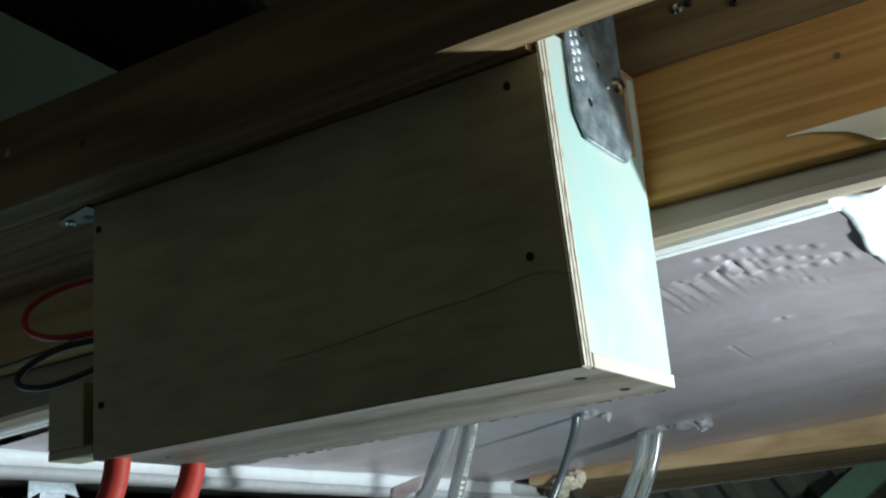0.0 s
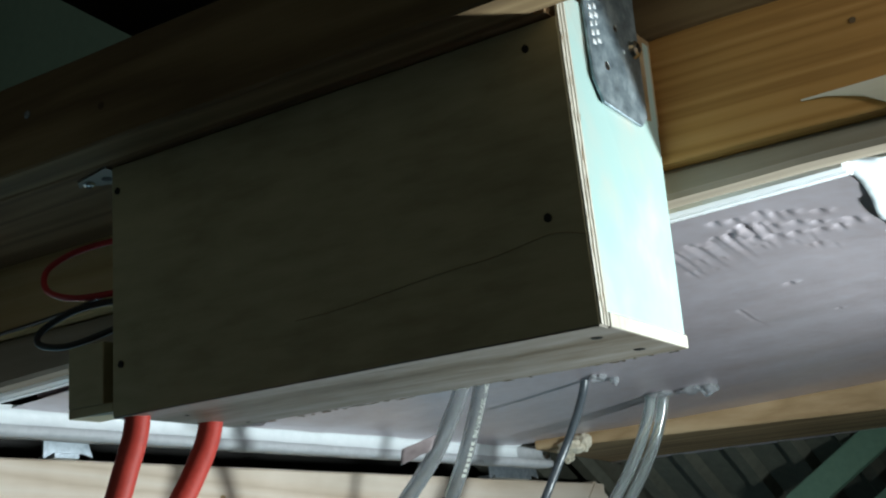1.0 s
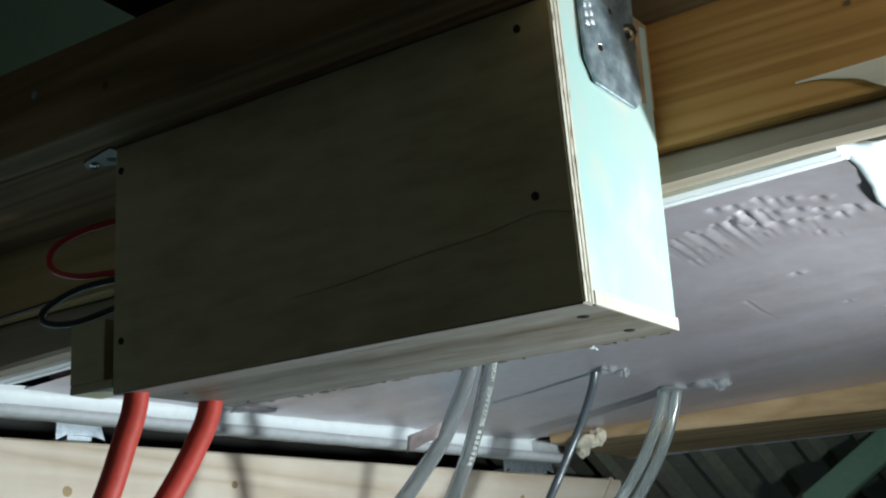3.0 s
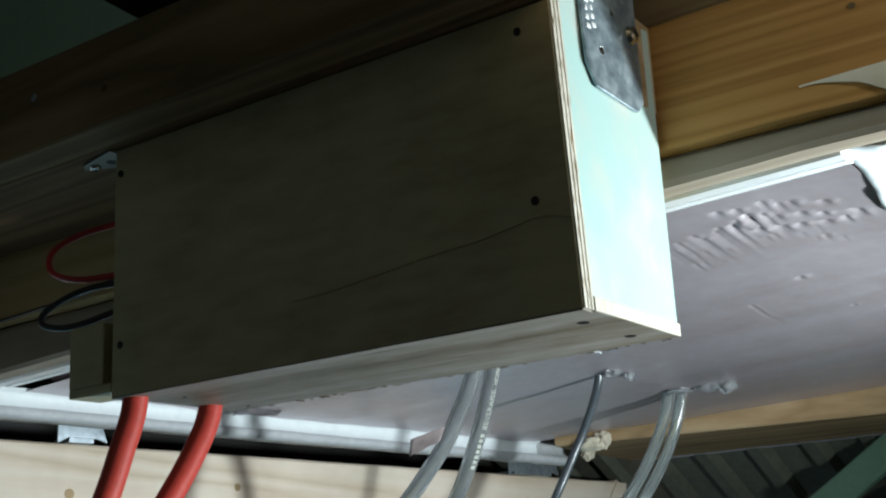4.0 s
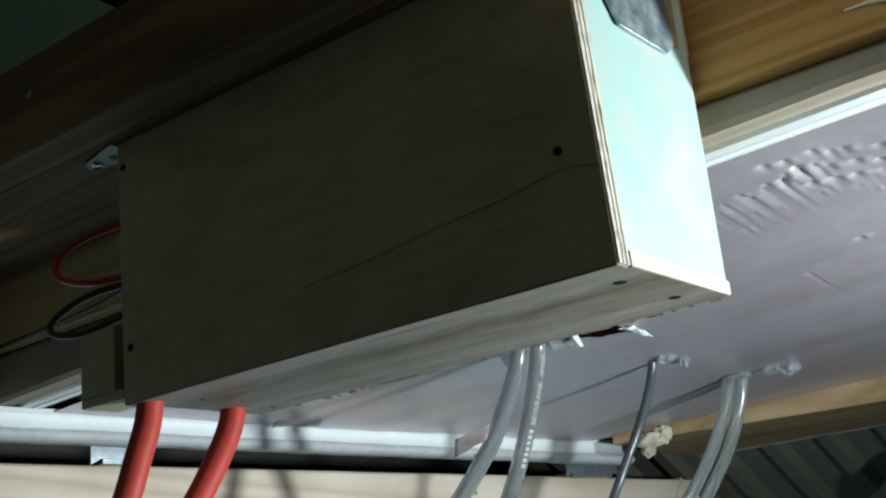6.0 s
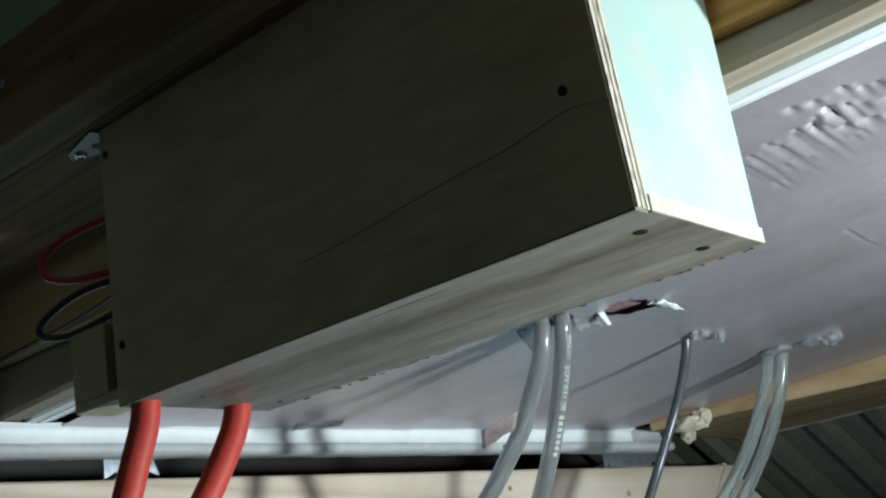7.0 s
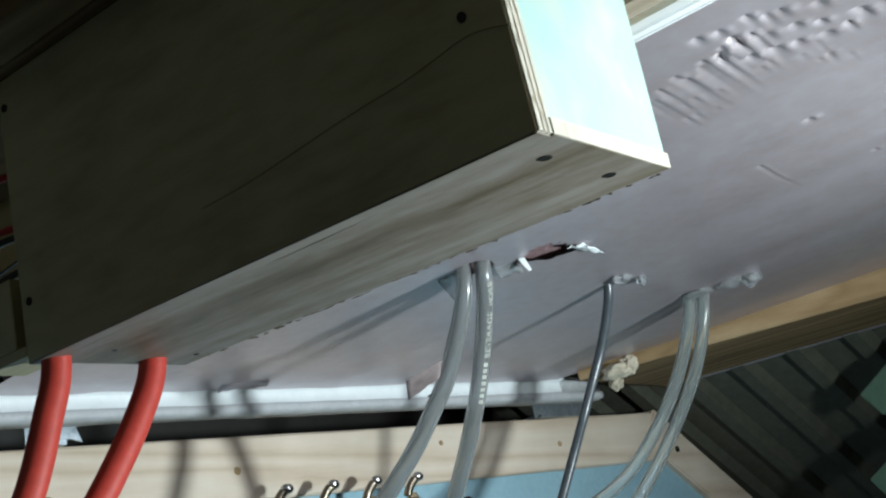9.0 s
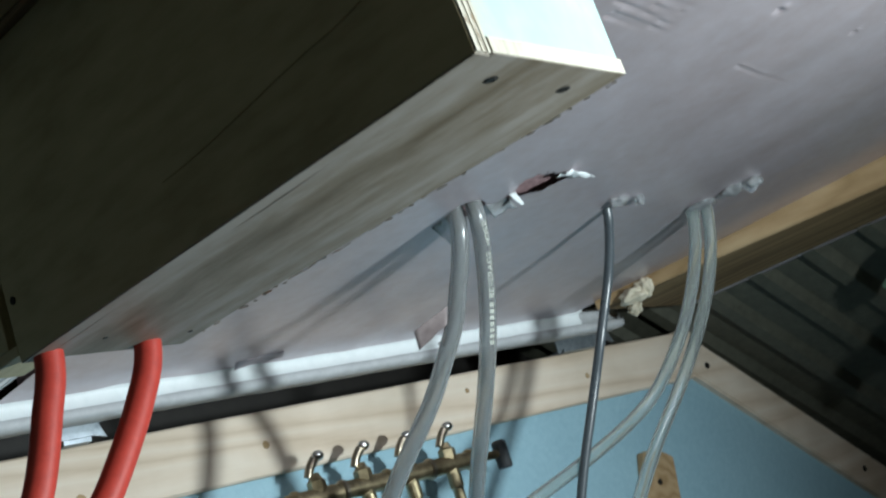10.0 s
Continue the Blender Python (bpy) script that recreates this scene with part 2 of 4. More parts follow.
def spline(points, n=60):
    """Points along a smooth curve through the given ones."""
    P = [Vector(p) for p in points]
    P = [2 * P[0] - P[1]] + P + [2 * P[-1] - P[-2]]
    out = []
    spans = len(P) - 3
    for i in range(n + 1):
        s = min(i / n * spans, spans - 1e-6)
        k, u = int(s), s - int(s)
        a, b, c, d = P[k:k + 4]
        out.append(0.5 * ((2 * b) + (c - a) * u + (2 * a - 5 * b + 4 * c - d) * u * u + (3 * b - a - 3 * c + d) * u ** 3))
    return out


def frames_along(path):
    """Tangent and two normals at each point, carried along without twist."""
    t0 = (path[1] - path[0]).normalized()
    n = t0.orthogonal().normalized()
    res = []
    for i, p in enumerate(path):
        t = (path[min(i + 1, len(path) - 1)] - path[max(i - 1, 0)]).normalized()
        n = (n - t * n.dot(t)).normalized()
        res.append((p, t, n, t.cross(n)))
    return res


def tube(points, r, n=60, sides=20, bore=0.0, caps=True):
    """A round hose along a smooth curve; with a bore it is a hollow wall with open ends."""
    bm = bmesh.new()
    fr = frames_along(spline(points, n))
    shells = []
    for rad in ([r, bore] if bore else [r]):
        rows = []
        for p, t, u, w in fr:
            rows.append([bm.verts.new(p + rad * (math.cos(a) * u + math.sin(a) * w)) for a in (2 * math.pi * k / sides for k in range(sides))])
        for q, s in zip(rows, rows[1:]):
            for k in range(sides):
                f = (q[k], q[(k + 1) % sides], s[(k + 1) % sides], s[k])
                bm.faces.new(f if rad == r else f[::-1])
        shells.append(rows)
    if bore:
        for e in (0, -1):
            for k in range(sides):
                bm.faces.new((shells[0][e][k], shells[0][e][(k + 1) % sides], shells[1][e][(k + 1) % sides], shells[1][e][k]))
    elif caps:
        bm.faces.new(shells[0][0])
        bm.faces.new(shells[0][-1])
    bmesh.ops.recalc_face_normals(bm, faces=bm.faces[:])
    return bm


def lathe(profile, axis="z", at=(0, 0, 0), sides=20, bm=None):
    """A turned solid from (radius, height) pairs about an axis."""
    bm = bm or bmesh.new()
    rows = []
    turn = {"z": Matrix(), "x": Matrix.Rotation(math.pi / 2, 4, "Y"), "y": Matrix.Rotation(-math.pi / 2, 4, "X")}[axis]
    M = Matrix.Translation(at) @ turn
    for r, h in profile:
        rows.append([bm.verts.new(M @ Vector((r * math.cos(2 * math.pi * k / sides), r * math.sin(2 * math.pi * k / sides), h))) for k in range(sides)])
    new_faces = []
    for q, s in zip(rows, rows[1:]):
        for k in range(sides):
            new_faces.append(bm.faces.new((q[k], q[(k + 1) % sides], s[(k + 1) % sides], s[k])))
    new_faces.append(bm.faces.new(rows[0]))
    new_faces.append(bm.faces.new(rows[-1]))
    bmesh.ops.recalc_face_normals(bm, faces=new_faces)
    return bm


def merge(target, other):
    me = bpy.data.meshes.new("scratch")
    other.to_mesh(me)
    other.free()
    target.from_mesh(me)
    bpy.data.meshes.remove(me)
    return target


# ---- the numbers of the place ----
LEN, DEP, ZB, ZT = 0.444, 0.14, 1.75, 1.967      # plywood box: length, depth, bottom, top
LEAN = 0.18                                       # the end wall is skewed against the box
WALL = Matrix.Translation((-0.965, 0, 1.797)) @ Matrix.Rotation(-math.atan(LEAN), 4, "Z") @ Matrix.Rotation(-0.025, 4, "X")
SLOPE, RISE = 0.754, 2.834                        # roof: z = RISE - SLOPE * y
PERIOD = 0.0965                                   # pitch of the roof ribs


def foil_z(x, y):
    return 1.889 + 0.0563 * x - 0.0371 * y


def foil_end(y):
    return -0.915 + LEAN * y


def foil_right(x):
    return 1.235 + 0.17 * x


# ---- setting ----
def roof_sheet():
    bm = bmesh.new()
    us = []
    prof = ((0.0, 0.0), (0.022, 0.0), (0.034, 0.018), (0.086, 0.018))
    for k in range(-18, 52):
        for du, dz in prof:
            us.append((0.071 + k * PERIOD + du, dz))
    rows = []
    for sl in (-1.0, 0.2, 1.2, 2.0, 3.6):
        row = []
        for u, dz in us:
            x, y = -0.965 + 0.984 * u + 0.177 * sl, -0.177 * u + 0.984 * sl
            row.append(bm.verts.new((x, y, RISE - SLOPE * y + dz)))
        rows.append(row)
    for r, q in zip(rows, rows[1:]):
        for i in range(len(us) - 1):
            bm.faces.new((r[i], r[i + 1], q[i + 1], q[i]))
    bmesh.ops.recalc_face_normals(bm, faces=bm.faces[:])
    ob = part("roof_sheet", bm, GREEN)
    mod = ob.modifiers.new("thickness", "SOLIDIFY")
    mod.thickness, mod.offset = 0.001, 1
    return tagged(ob, "dark green ribbed steel roof sheeting over the loft", "roof", kind="structure")


roof_sheet()
tagged(part("floor", block(-2.6, 4.0, -4.9, 3.8, -0.1, 0.0, 0), CONCRETE), "grey concrete floor below", "floor", kind="structure")
tagged(part("wall_far", block(-2.7, -2.6, -4.9, 3.8, -0.1, 4.2, 0), DARK), "end wall behind the gap, darkened in colour for the unlit attic", "wall", kind="structure")
tagged(part("wall_near", block(4.0, 4.1, -4.9, 3.8, -0.1, 4.2, 0), BOARDS), "unseen pale wall added behind the lamp to bounce light", "wall", kind="structure")
tagged(part("wall_side", block(-2.6, 4.0, 3.7, 3.8, -0.1, 0.7, 0), DARK), "low dark wall under the eaves", "wall", kind="structure")
# unseen wall; its height sets how much open-side light comes in
tagged(part("wall_other", block(-2.6, 4.0, -4.95, -4.85, -0.1, 1.4, 0), BOARDS), "unseen low wall added on the open side to bounce and trim light", "wall", kind="structure")


def blue_panel():
    """Foam board that fills the wall below the timber and the sloped batten."""
    bm = bmesh.new()
    outline = [(-2.2, -1.79), (3.3, -1.79), (3.3, -1.5), (1.47, -0.062), (-2.2, -0.05)]
    a = [bm.verts.new((-0.012, y, z)) for y, z in outline]
    b = [bm.verts.new((-0.052, y, z)) for y, z in outline]
    bm.faces.new(a)
    bm.faces.new(b[::-1])
    for i in range(5):
        bm.faces.new((a[i], b[i], b[(i + 1) % 5], a[(i + 1) % 5]))
    bmesh.ops.recalc_face_normals(bm, faces=bm.faces[:])
    ob = part("wall_panel", bm, BLUE)
    ob.matrix_world = WALL
    return tagged(ob, "pale blue foam insulation board below the timber rail", "wall panel", kind="structure")


blue_panel()
rail = part("wall_rail", long_board(-0.045, 0.0, -2.2, 1.462, -0.091, -0.008, "y", 0.003, 0.0012, 60, 3.0), PINE_PALE_Y)
rail.matrix_world = WALL
tagged(rail, "pale knotty pine rail across the end wall", "timber", kind="structure")
for yy, zz, r in ((0.58, -0.052, 0.006), (0.93, -0.035, 0.004), (0.33, -0.07, 0.007), (1.18, -0.05, 0.005)):
    knot = part("knot", lathe(((r, -0.0005), (r * 0.9, 0.0004), (r * 0.3, 0.0006)), "x", (0.0, yy, zz), 14), PINE_TAN, rail)
# added sheet behind the gap; its near-black colour stands for shade
back = part("gap_shade_backing", block(-0.30, -0.28, -2.2, 1.6, -0.06, 0.30, 0), DARK)
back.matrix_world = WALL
tagged(back, "near-black backing that puts shade into the gap under the foil edge", "wall", kind="structure")


def sloped_batten():
    bm = bmesh.new()
    d = Vector((0, 0.796, -0.605))
    n = Vector((0, 0.605, 0.796))
    o = Vector((0.0, 1.432, -0.002))
    c = [o + d * q - n * w + Vector((x, 0, 0)) for q in (0, 2.2) for w in (0, 0.068) for x in (-0.045, 0.003)]
    v = [bm.verts.new(p) for p in c]
    for f in ((0, 1, 3, 2), (4, 6, 7, 5), (0, 4, 5, 1), (2, 3, 7, 6), (0, 2, 6, 4), (1, 5, 7, 3)):
        bm.faces.new([v[i] for i in f])
    bmesh.ops.recalc_face_normals(bm, faces=bm.faces[:])
    bmesh.ops.bevel(bm, geom=bm.edges[:], offset=0.003, segments=2, affect="EDGES")
    ob = part("sloped_batten", bm, PINE_PALE_Y)
    ob.matrix_world = WALL
    for q in (0.075, 0.49):
        p = o + d * q - n * 0.036
        part("screw", lathe(((0.0058, 0.0), (0.0058, 0.001), (0.003, 0.0022)), "x", (0.003, p.y, p.z), 12), SCREW_DARK, ob)
    return tagged(ob, "pine batten screwed along the sloping edge of the blue board", "timber", kind="structure")


sloped_batten()


def panel_patch():
    bm = bmesh.new()
    o = [(1.238, -0.188), (1.272, -0.190), (1.302, -0.208), (1.272, -0.33), (1.188, -0.315)]
    a = [bm.verts.new((0.006, y, z)) for y, z in o]
    b = [bm.verts.new((-0.0118, y, z)) for y, z in o]
    bm.faces.new(a)
    bm.faces.new(b[::-1])
    for i in range(5):
        bm.faces.new((a[i], b[i], b[(i + 1) % 5], a[(i + 1) % 5]))
    bmesh.ops.recalc_face_normals(bm, faces=bm.faces[:])
    bmesh.ops.bevel(bm, geom=bm.edges[:], offset=0.002, segments=2, affect="EDGES")
    ob = part("wood_offcut", bm, PINE_TAN)
    ob.matrix_world = WALL
    part("screw", lathe(((0.005, 0.0), (0.005, 0.001), (0.002, 0.0018)), "x", (0.006, 1.250, -0.240), 12), SCREW_DARK, ob)
    return tagged(ob, "short pine offcut screwed to the blue board", "wood block")


panel_patch()

# boards above and beside the box
fascia = part("fascia_board", long_board(-2.2, 1.5, -0.047, -0.010, ZT, ZT + 0.084, "x", 0.002, 0.0012, 90, 1.0), PINE_OLD_SHADE)
tagged(fascia, "dark weathered pine board along the top front of the box", "timber", kind="structure")
part("nail_head", lathe(((0.0035, 0.001), (0.0035, -0.0008), (0.002, -0.0018)), "y", (-0.497, -0.047, 2.017), 12), ZINC, fascia)
part("knot", lathe(((0.004, 0.001), (0.0035, -0.0004), (0.001, -0.0006)), "y", (-0.404, -0.047, 1.999), 14), PINE_DIRTY, fascia)
packing = part("packing_board", long_board(-2.2, -0.0126, -0.008, 0.143, ZT + 0.0005, ZT + 0.022, "x", 0.002, 0.0008, 60, 2.0), PINE_BROWN)
tagged(packing, "brown pine board that the box hangs under", "timber", kind="structure")
joist = part("joist", long_board(-0.2, 1.5, 0.145, 0.183, 1.893, 1.995, "x", 0.0008, 0.0012, 60, 5.0), PINE_ORANGE)
tagged(joist, "orange resinous pine joist behind the box", "joist", kind="structure")
part("knot", lathe(((0.0024, -0.0005), (0.0022, 0.0003), (0.001, 0.0005)), "y", (0.152, 0.1448, 1.962), 14), PINE_DIRTY, joist)


def joist_lit_patch():
    """A thin strip added for the lit patch that stands on the joist's lower edge."""
    bm = bmesh.new()
    rows = []
    n = 90
    for i in range(n + 1):
        x = 0.108 + 1.2 * (i / n) ** 1.8
        w = min((x - 0.108) / 0.062, 1.0)
        j = 0.0016 * noise.noise(Vector((x * 70, 3, 1)))
        d = 0.0012 + 0.003 * w
        zb = 1.9128 - 0.0200 * w ** 2.2 + j * w
        ring = ((0.1448, 1.9142), (0.1448 - d, 1.9140), (0.1448 - d, 0.5 * (1.914 + zb)), (0.1448 - d * 0.8, zb), (0.1448, zb))
        rows.append([bm.verts.new((x, y, z)) for y, z in ring])
    for r, q in zip(rows, rows[1:]):
        for k in range(5):
            bm.faces.new((r[k], r[(k + 1) % 5], q[(k + 1) % 5], q[k]))
    bm.faces.new(rows[0])
    bm.faces.new(rows[-1])
    bmesh.ops.recalc_face_normals(bm, faces=bm.faces[:])
    part("lit_patch_strip", bm, PINE_LIT_PATCH, joist, "pale strip added for the lit patch on the lower edge")


joist_lit_patch()
# same joist, in a lighter gold that holds the bounced light
joist_far = part("joist", long_board(-2.2, -0.2005, 0.1455, 0.183, 1.893, 1.995, "x", 0.0025, 0.0012, 60, 15.0), PINE_BOUNCE)
tagged(joist_far, "pine joist beyond the box, bounced light put into its golden colour", "joist", kind="structure")
plate_board = part("top_plate", long_board(-2.2, 1.5, 0.149, 0.190, 1.9975, 2.09, "x", 0.0025, 0.0012, 90, 7.0), PINE_OLD_SHADE)
tagged(plate_board, "brown pine plate on top of the joist", "timber", kind="structure")
for x, z, r in ((0.041, 2.040, 0.0052), (0.050, 2.041, 0.0036), (0.085, 2.029, 0.0035)):
    part("nail_head", lathe(((r, 0.001), (r, -0.0012), (r * 0.6, -0.0026), (r * 0.3, -0.002)), "y", (x, 0.149, z), 12), SHINY if r > 0.005 else SCREW_DARK, plate_board)
batten = part("ceiling_batten", long_board(-0.93, 1.5, 0.157, 0.1862, 1.8725, 1.8925, "x", 0.004, 0.001, 90, 8.0), PINE_PALE_X)
for v in batten.data.vertices:
    if v.co.z < 1.885:                            # its lower edge follows the falling rail
        v.co.z += 0.035 * min(0.0, v.co.x - 0.1)
tagged(batten, "pale pine batten under the joist", "timber", kind="structure")


def alu_rail():
    bm = bmesh.new()
    prof = [(0.1865, 1.95), (0.1865, 1.8735), (0.188, 1.8695), (0.1935, 1.8675), (0.1945, 1.8740), (0.1980, 1.8740), (0.199, 1.8675), (0.2065, 1.868), (0.2075, 1.8750), (0.2110, 1.8750), (0.212, 1.869), (0.218, 1.871), (0.2195, 1.8745), (0.2265, 1.877), (0.2265, 1.95)]
    a = [bm.verts.new((-0.875, y, z - 0.033)) for y, z in prof]
    b = [bm.verts.new((0.118, y, z + 0.002)) for y, z in prof]
    for i in range(len(prof) - 1):
        bm.faces.new((a[i], a[i + 1], b[i + 1], b[i]))
    bm.faces.new(a)
    bm.faces.new(b[::-1])
    bmesh.ops.recalc_face_normals(bm, faces=bm.faces[:])
    return tagged(part("ceiling_rail", bm, ALU), "bright grooved aluminium rail along the foil edge", "rail", kind="structure")


alu_rail()


def foil_sheet():
    """The foil-faced ceiling board: sagging, dented, with a torn hole."""
    bm = bmesh.new()
    nx, ny = 460, 430
    rng = random.Random(4)
    dents = []                                    # head x, y, run, half width, depth
    for i in range(11):                           # long creases near the box
        s = i / 10
        dents.append((-0.094 + 0.105 * s + rng.gauss(0, 0.003), 0.338 - 0.030 * s + rng.gauss(0, 0.007), rng.uniform(0.034, 0.062), rng.uniform(0.0020, 0.0034), rng.uniform(0.0022, 0.0042)))
    for i in range(17):                           # short gouges towards the near end
        s = i / 16
        dents.append((-0.02 + 0.088 * s + rng.gauss(0, 0.005), 0.312 + 0.036 * s + 0.034 * (i % 3 - 1) + rng.gauss(0, 0.006), rng.uniform(0.008, 0.020), rng.uniform(0.0026, 0.0050), rng.uniform(0.0032, 0.0060)))
    for i in range(16):                           # faint scratches below them
        dents.append((rng.uniform(-0.10, 0.05), 0.395 + rng.gauss(0, 0.014), rng.uniform(0.008, 0.022), rng.uniform(0.0014, 0.0024), rng.uniform(0.0006, 0.0014)))
    dents += [(-0.034, 0.530, 0.007, 0.004, 0.0035), (-0.028, 0.683, 0.005, 0.003, 0.002), (0.080, 0.362, 0.012, 0.004, 0.002), (-0.109, 0.588, 0.085, 0.0022, 0.0016)]
    grid = []
    for i in range(nx + 1):
        row = []
        for j in range(ny + 1):
            y = 0.2265 + 0.9 * j / ny
            x0 = foil_end(y) + 0.003
            x = x0 + (0.113 - x0) * i / nx
            y = 0.2265 + (foil_right(x) - 0.2265) * j / ny
            z = foil_z(x, y)
            z += 0.0022 * noise.noise(Vector((x * 3.0, y * 13, 2.0))) + 0.0006 * noise.noise(Vector((x * 26, y * 26, 5.0)))
            for cx, cy, ln, wd, dp in dents:
                dx, dy = x - cx, y - cy
                if abs(dx) < 0.02 and -0.012 < dy < 3 * ln:
                    v = (dx + 0.06 * dy) / wd
                    along = math.exp(-(dy / 0.0028) ** 2) if dy < 0 else math.exp(-(dy / ln) ** 2) * (0.55 + 0.45 * math.exp(-dy / 0.006))
                    z += dp * along * (math.exp(-v * v) - 0.55 * math.exp(-(v - 1.7) ** 2))
            # the near edge rolls downwards
            e = x - (0.012 + 0.010 * math.sin(y * 7))
            if e > 0:
                z -= 1.2 * e * e
            row.append(bm.verts.new((x, y, z)))
        grid.append(row)
    for i in range(nx):
        for j in range(ny):
            c = sum((v.co for v in (grid[i][j], grid[i + 1][j], grid[i + 1][j + 1], grid[i][j + 1])), Vector()) / 4
            u = (c.x + 0.338) * 0.55 + (c.y - 0.562) * 0.83
            w = -(c.x + 0.338) * 0.83 + (c.y - 0.562) * 0.55
            jag = 0.004 * noise.noise(Vector((c.x * 120, c.y * 120, 1)))
            if (u / 0.029) ** 2 + ((w + jag * 1.6) / (0.022 - 0.3 * u)) ** 2 < 1:
                continue
            if ((c.x + 0.378) / 0.022) ** 2 + ((c.y - 0.548 + jag * 2) / 0.009) ** 2 < 1:
                continue
            if math.hypot(c.x + 0.402, c.y - 0.512) < 0.019:
                continue
            bm.faces.new((grid[i][j], grid[i][j + 1], grid[i + 1][j + 1], grid[i + 1][j]))
    bmesh.ops.delete(bm, geom=[v for v in bm.verts if not v.link_faces], context="VERTS")
    ob = part("ceiling", bm, FOIL, smooth=True)
    return tagged(ob, "dented silver foil-faced ceiling board with a torn hole", "ceiling", kind="structure")


foil_sheet()
core_bm = block(-0.84, 0.10, 0.24, 1.04, 0.0, 0.03, 0.0)
for v in core_bm.verts:
    v.co.z += foil_z(v.co.x, v.co.y) + 0.009
core = part("ceiling_core", core_bm, HOLE)
tagged(core, "dull foam core above the foil facing", "ceiling", kind="structure")


def ceiling_lip():
    """Folded bright edge at the far end of the foil."""
    bm = bmesh.new()
    n = 160
    prof = ((0.010, 0.0035), (0.002, 0.0005), (0.0, -0.003), (0.001, -0.017), (0.0035, -0.0185), (0.006, -0.020), (0.0065, -0.026), (0.004, -0.029), (-0.004, -0.030), (-0.025, -0.028))
    rows = []
    for i in range(n + 1):
        y = -0.35 + (1.215 + 0.35) * i / n
        row = []
        for k, (dx, dz) in enumerate(prof):
            j = 0.0014 * noise.noise(Vector((y * 22, k * 0.8, 0.3)))
            x = foil_end(y) + dx
            row.append(bm.verts.new((x + j, y, foil_z(x, y) + dz + j * 0.6)))
        rows.append(row)
    for r, q in zip(rows, rows[1:]):
        for k in range(len(prof) - 1):
            f = bm.faces.new((r[k], r[k + 1], q[k + 1], q[k]))
            # lower folds are grey trim; past y 1.12 the grey is painted shade
            f.material_index = 0 if k < 4 and r[k].co.y < 1.12 else 1
    bmesh.ops.recalc_face_normals(bm, faces=bm.faces[:])
    ob = part("ceiling_lip", bm, [TAPE, LIP], smooth=True)
    mod = ob.modifiers.new("thickness", "SOLIDIFY")
    mod.thickness = 0.0008
    return tagged(ob, "bright taped foil edge above the dark gap, greyed for shade at one end", "edge trim", kind="structure")


ceiling_lip()


def right_board():
    bm = bmesh.new()
    prof = ((0.0, 1.84), (0.0, 1.80), (0.003, 1.797), (0.262, 1.787), (0.265, 1.79), (0.265, 1.84))
    rows = []
    for i in range(41):
        x = -0.665 + 2.05 * i / 40
        rows.append([bm.verts.new((x, (foil_right(x) - 0.012 if dy < 0.1 else 1.135) + dy + 0.0015 * noise.noise(Vector((x * 11, dy * 30, 3))), z + 0.0015 * noise.noise(Vector((x * 9, dy * 30, 7))))) for dy, z in prof])
    for r, q in zip(rows, rows[1:]):
        for k in range(6):
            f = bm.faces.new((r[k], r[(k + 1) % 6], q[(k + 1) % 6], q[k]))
            # the underside takes a darker wood that stands for its shade
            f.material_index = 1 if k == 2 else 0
    bm.faces.new(rows[0])
    bm.faces.new(rows[-1])
    bmesh.ops.recalc_face_normals(bm, faces=bm.faces[:])
    ob = part("edge_board", bm, [PINE_TAN, PINE_OLD_SHADE])
    strip = bmesh.new()
    rows = []
    for i in range(31):
        x = -0.665 + 2.05 * i / 30
        y, z = 1.3995, 1.7868 + 0.0012 * noise.noise(Vector((x * 14, 2, 3)))
        rows.append([strip.verts.new(p) for p in ((x, y - 0.012, z - 0.0006), (x, y - 0.001, z - 0.0022), (x, y + 0.003, z), (x, y + 0.003, z + 0.02))])
    for r, q in zip(rows, rows[1:]):
        for k in range(3):
            strip.faces.new((r[k], r[k + 1], q[k + 1], q[k]))
    edge = part("foil_edge", strip, FOIL, ob, "thin grey foil edge", smooth=True)
    edge.modifiers.new("thickness", "SOLIDIFY").thickness = 0.0006
    return tagged(ob, "tan pine board along the eaves side of the foil, underside coloured for shade", "timber", kind="structure")


right_board()


# ---- the plywood box ----
def lean_end(root):
    """The end leans back a little towards the top of the front."""
    for ob in root.children_recursive:
        for v in ob.data.vertices:
            if v.co.x > -0.06:
                v.co.x -= 0.034 * max(0.0, v.co.z - ZB) * max(0.0, 1 - v.co.y / DEP) * min(1.0, (v.co.x + 0.06) / 0.04)


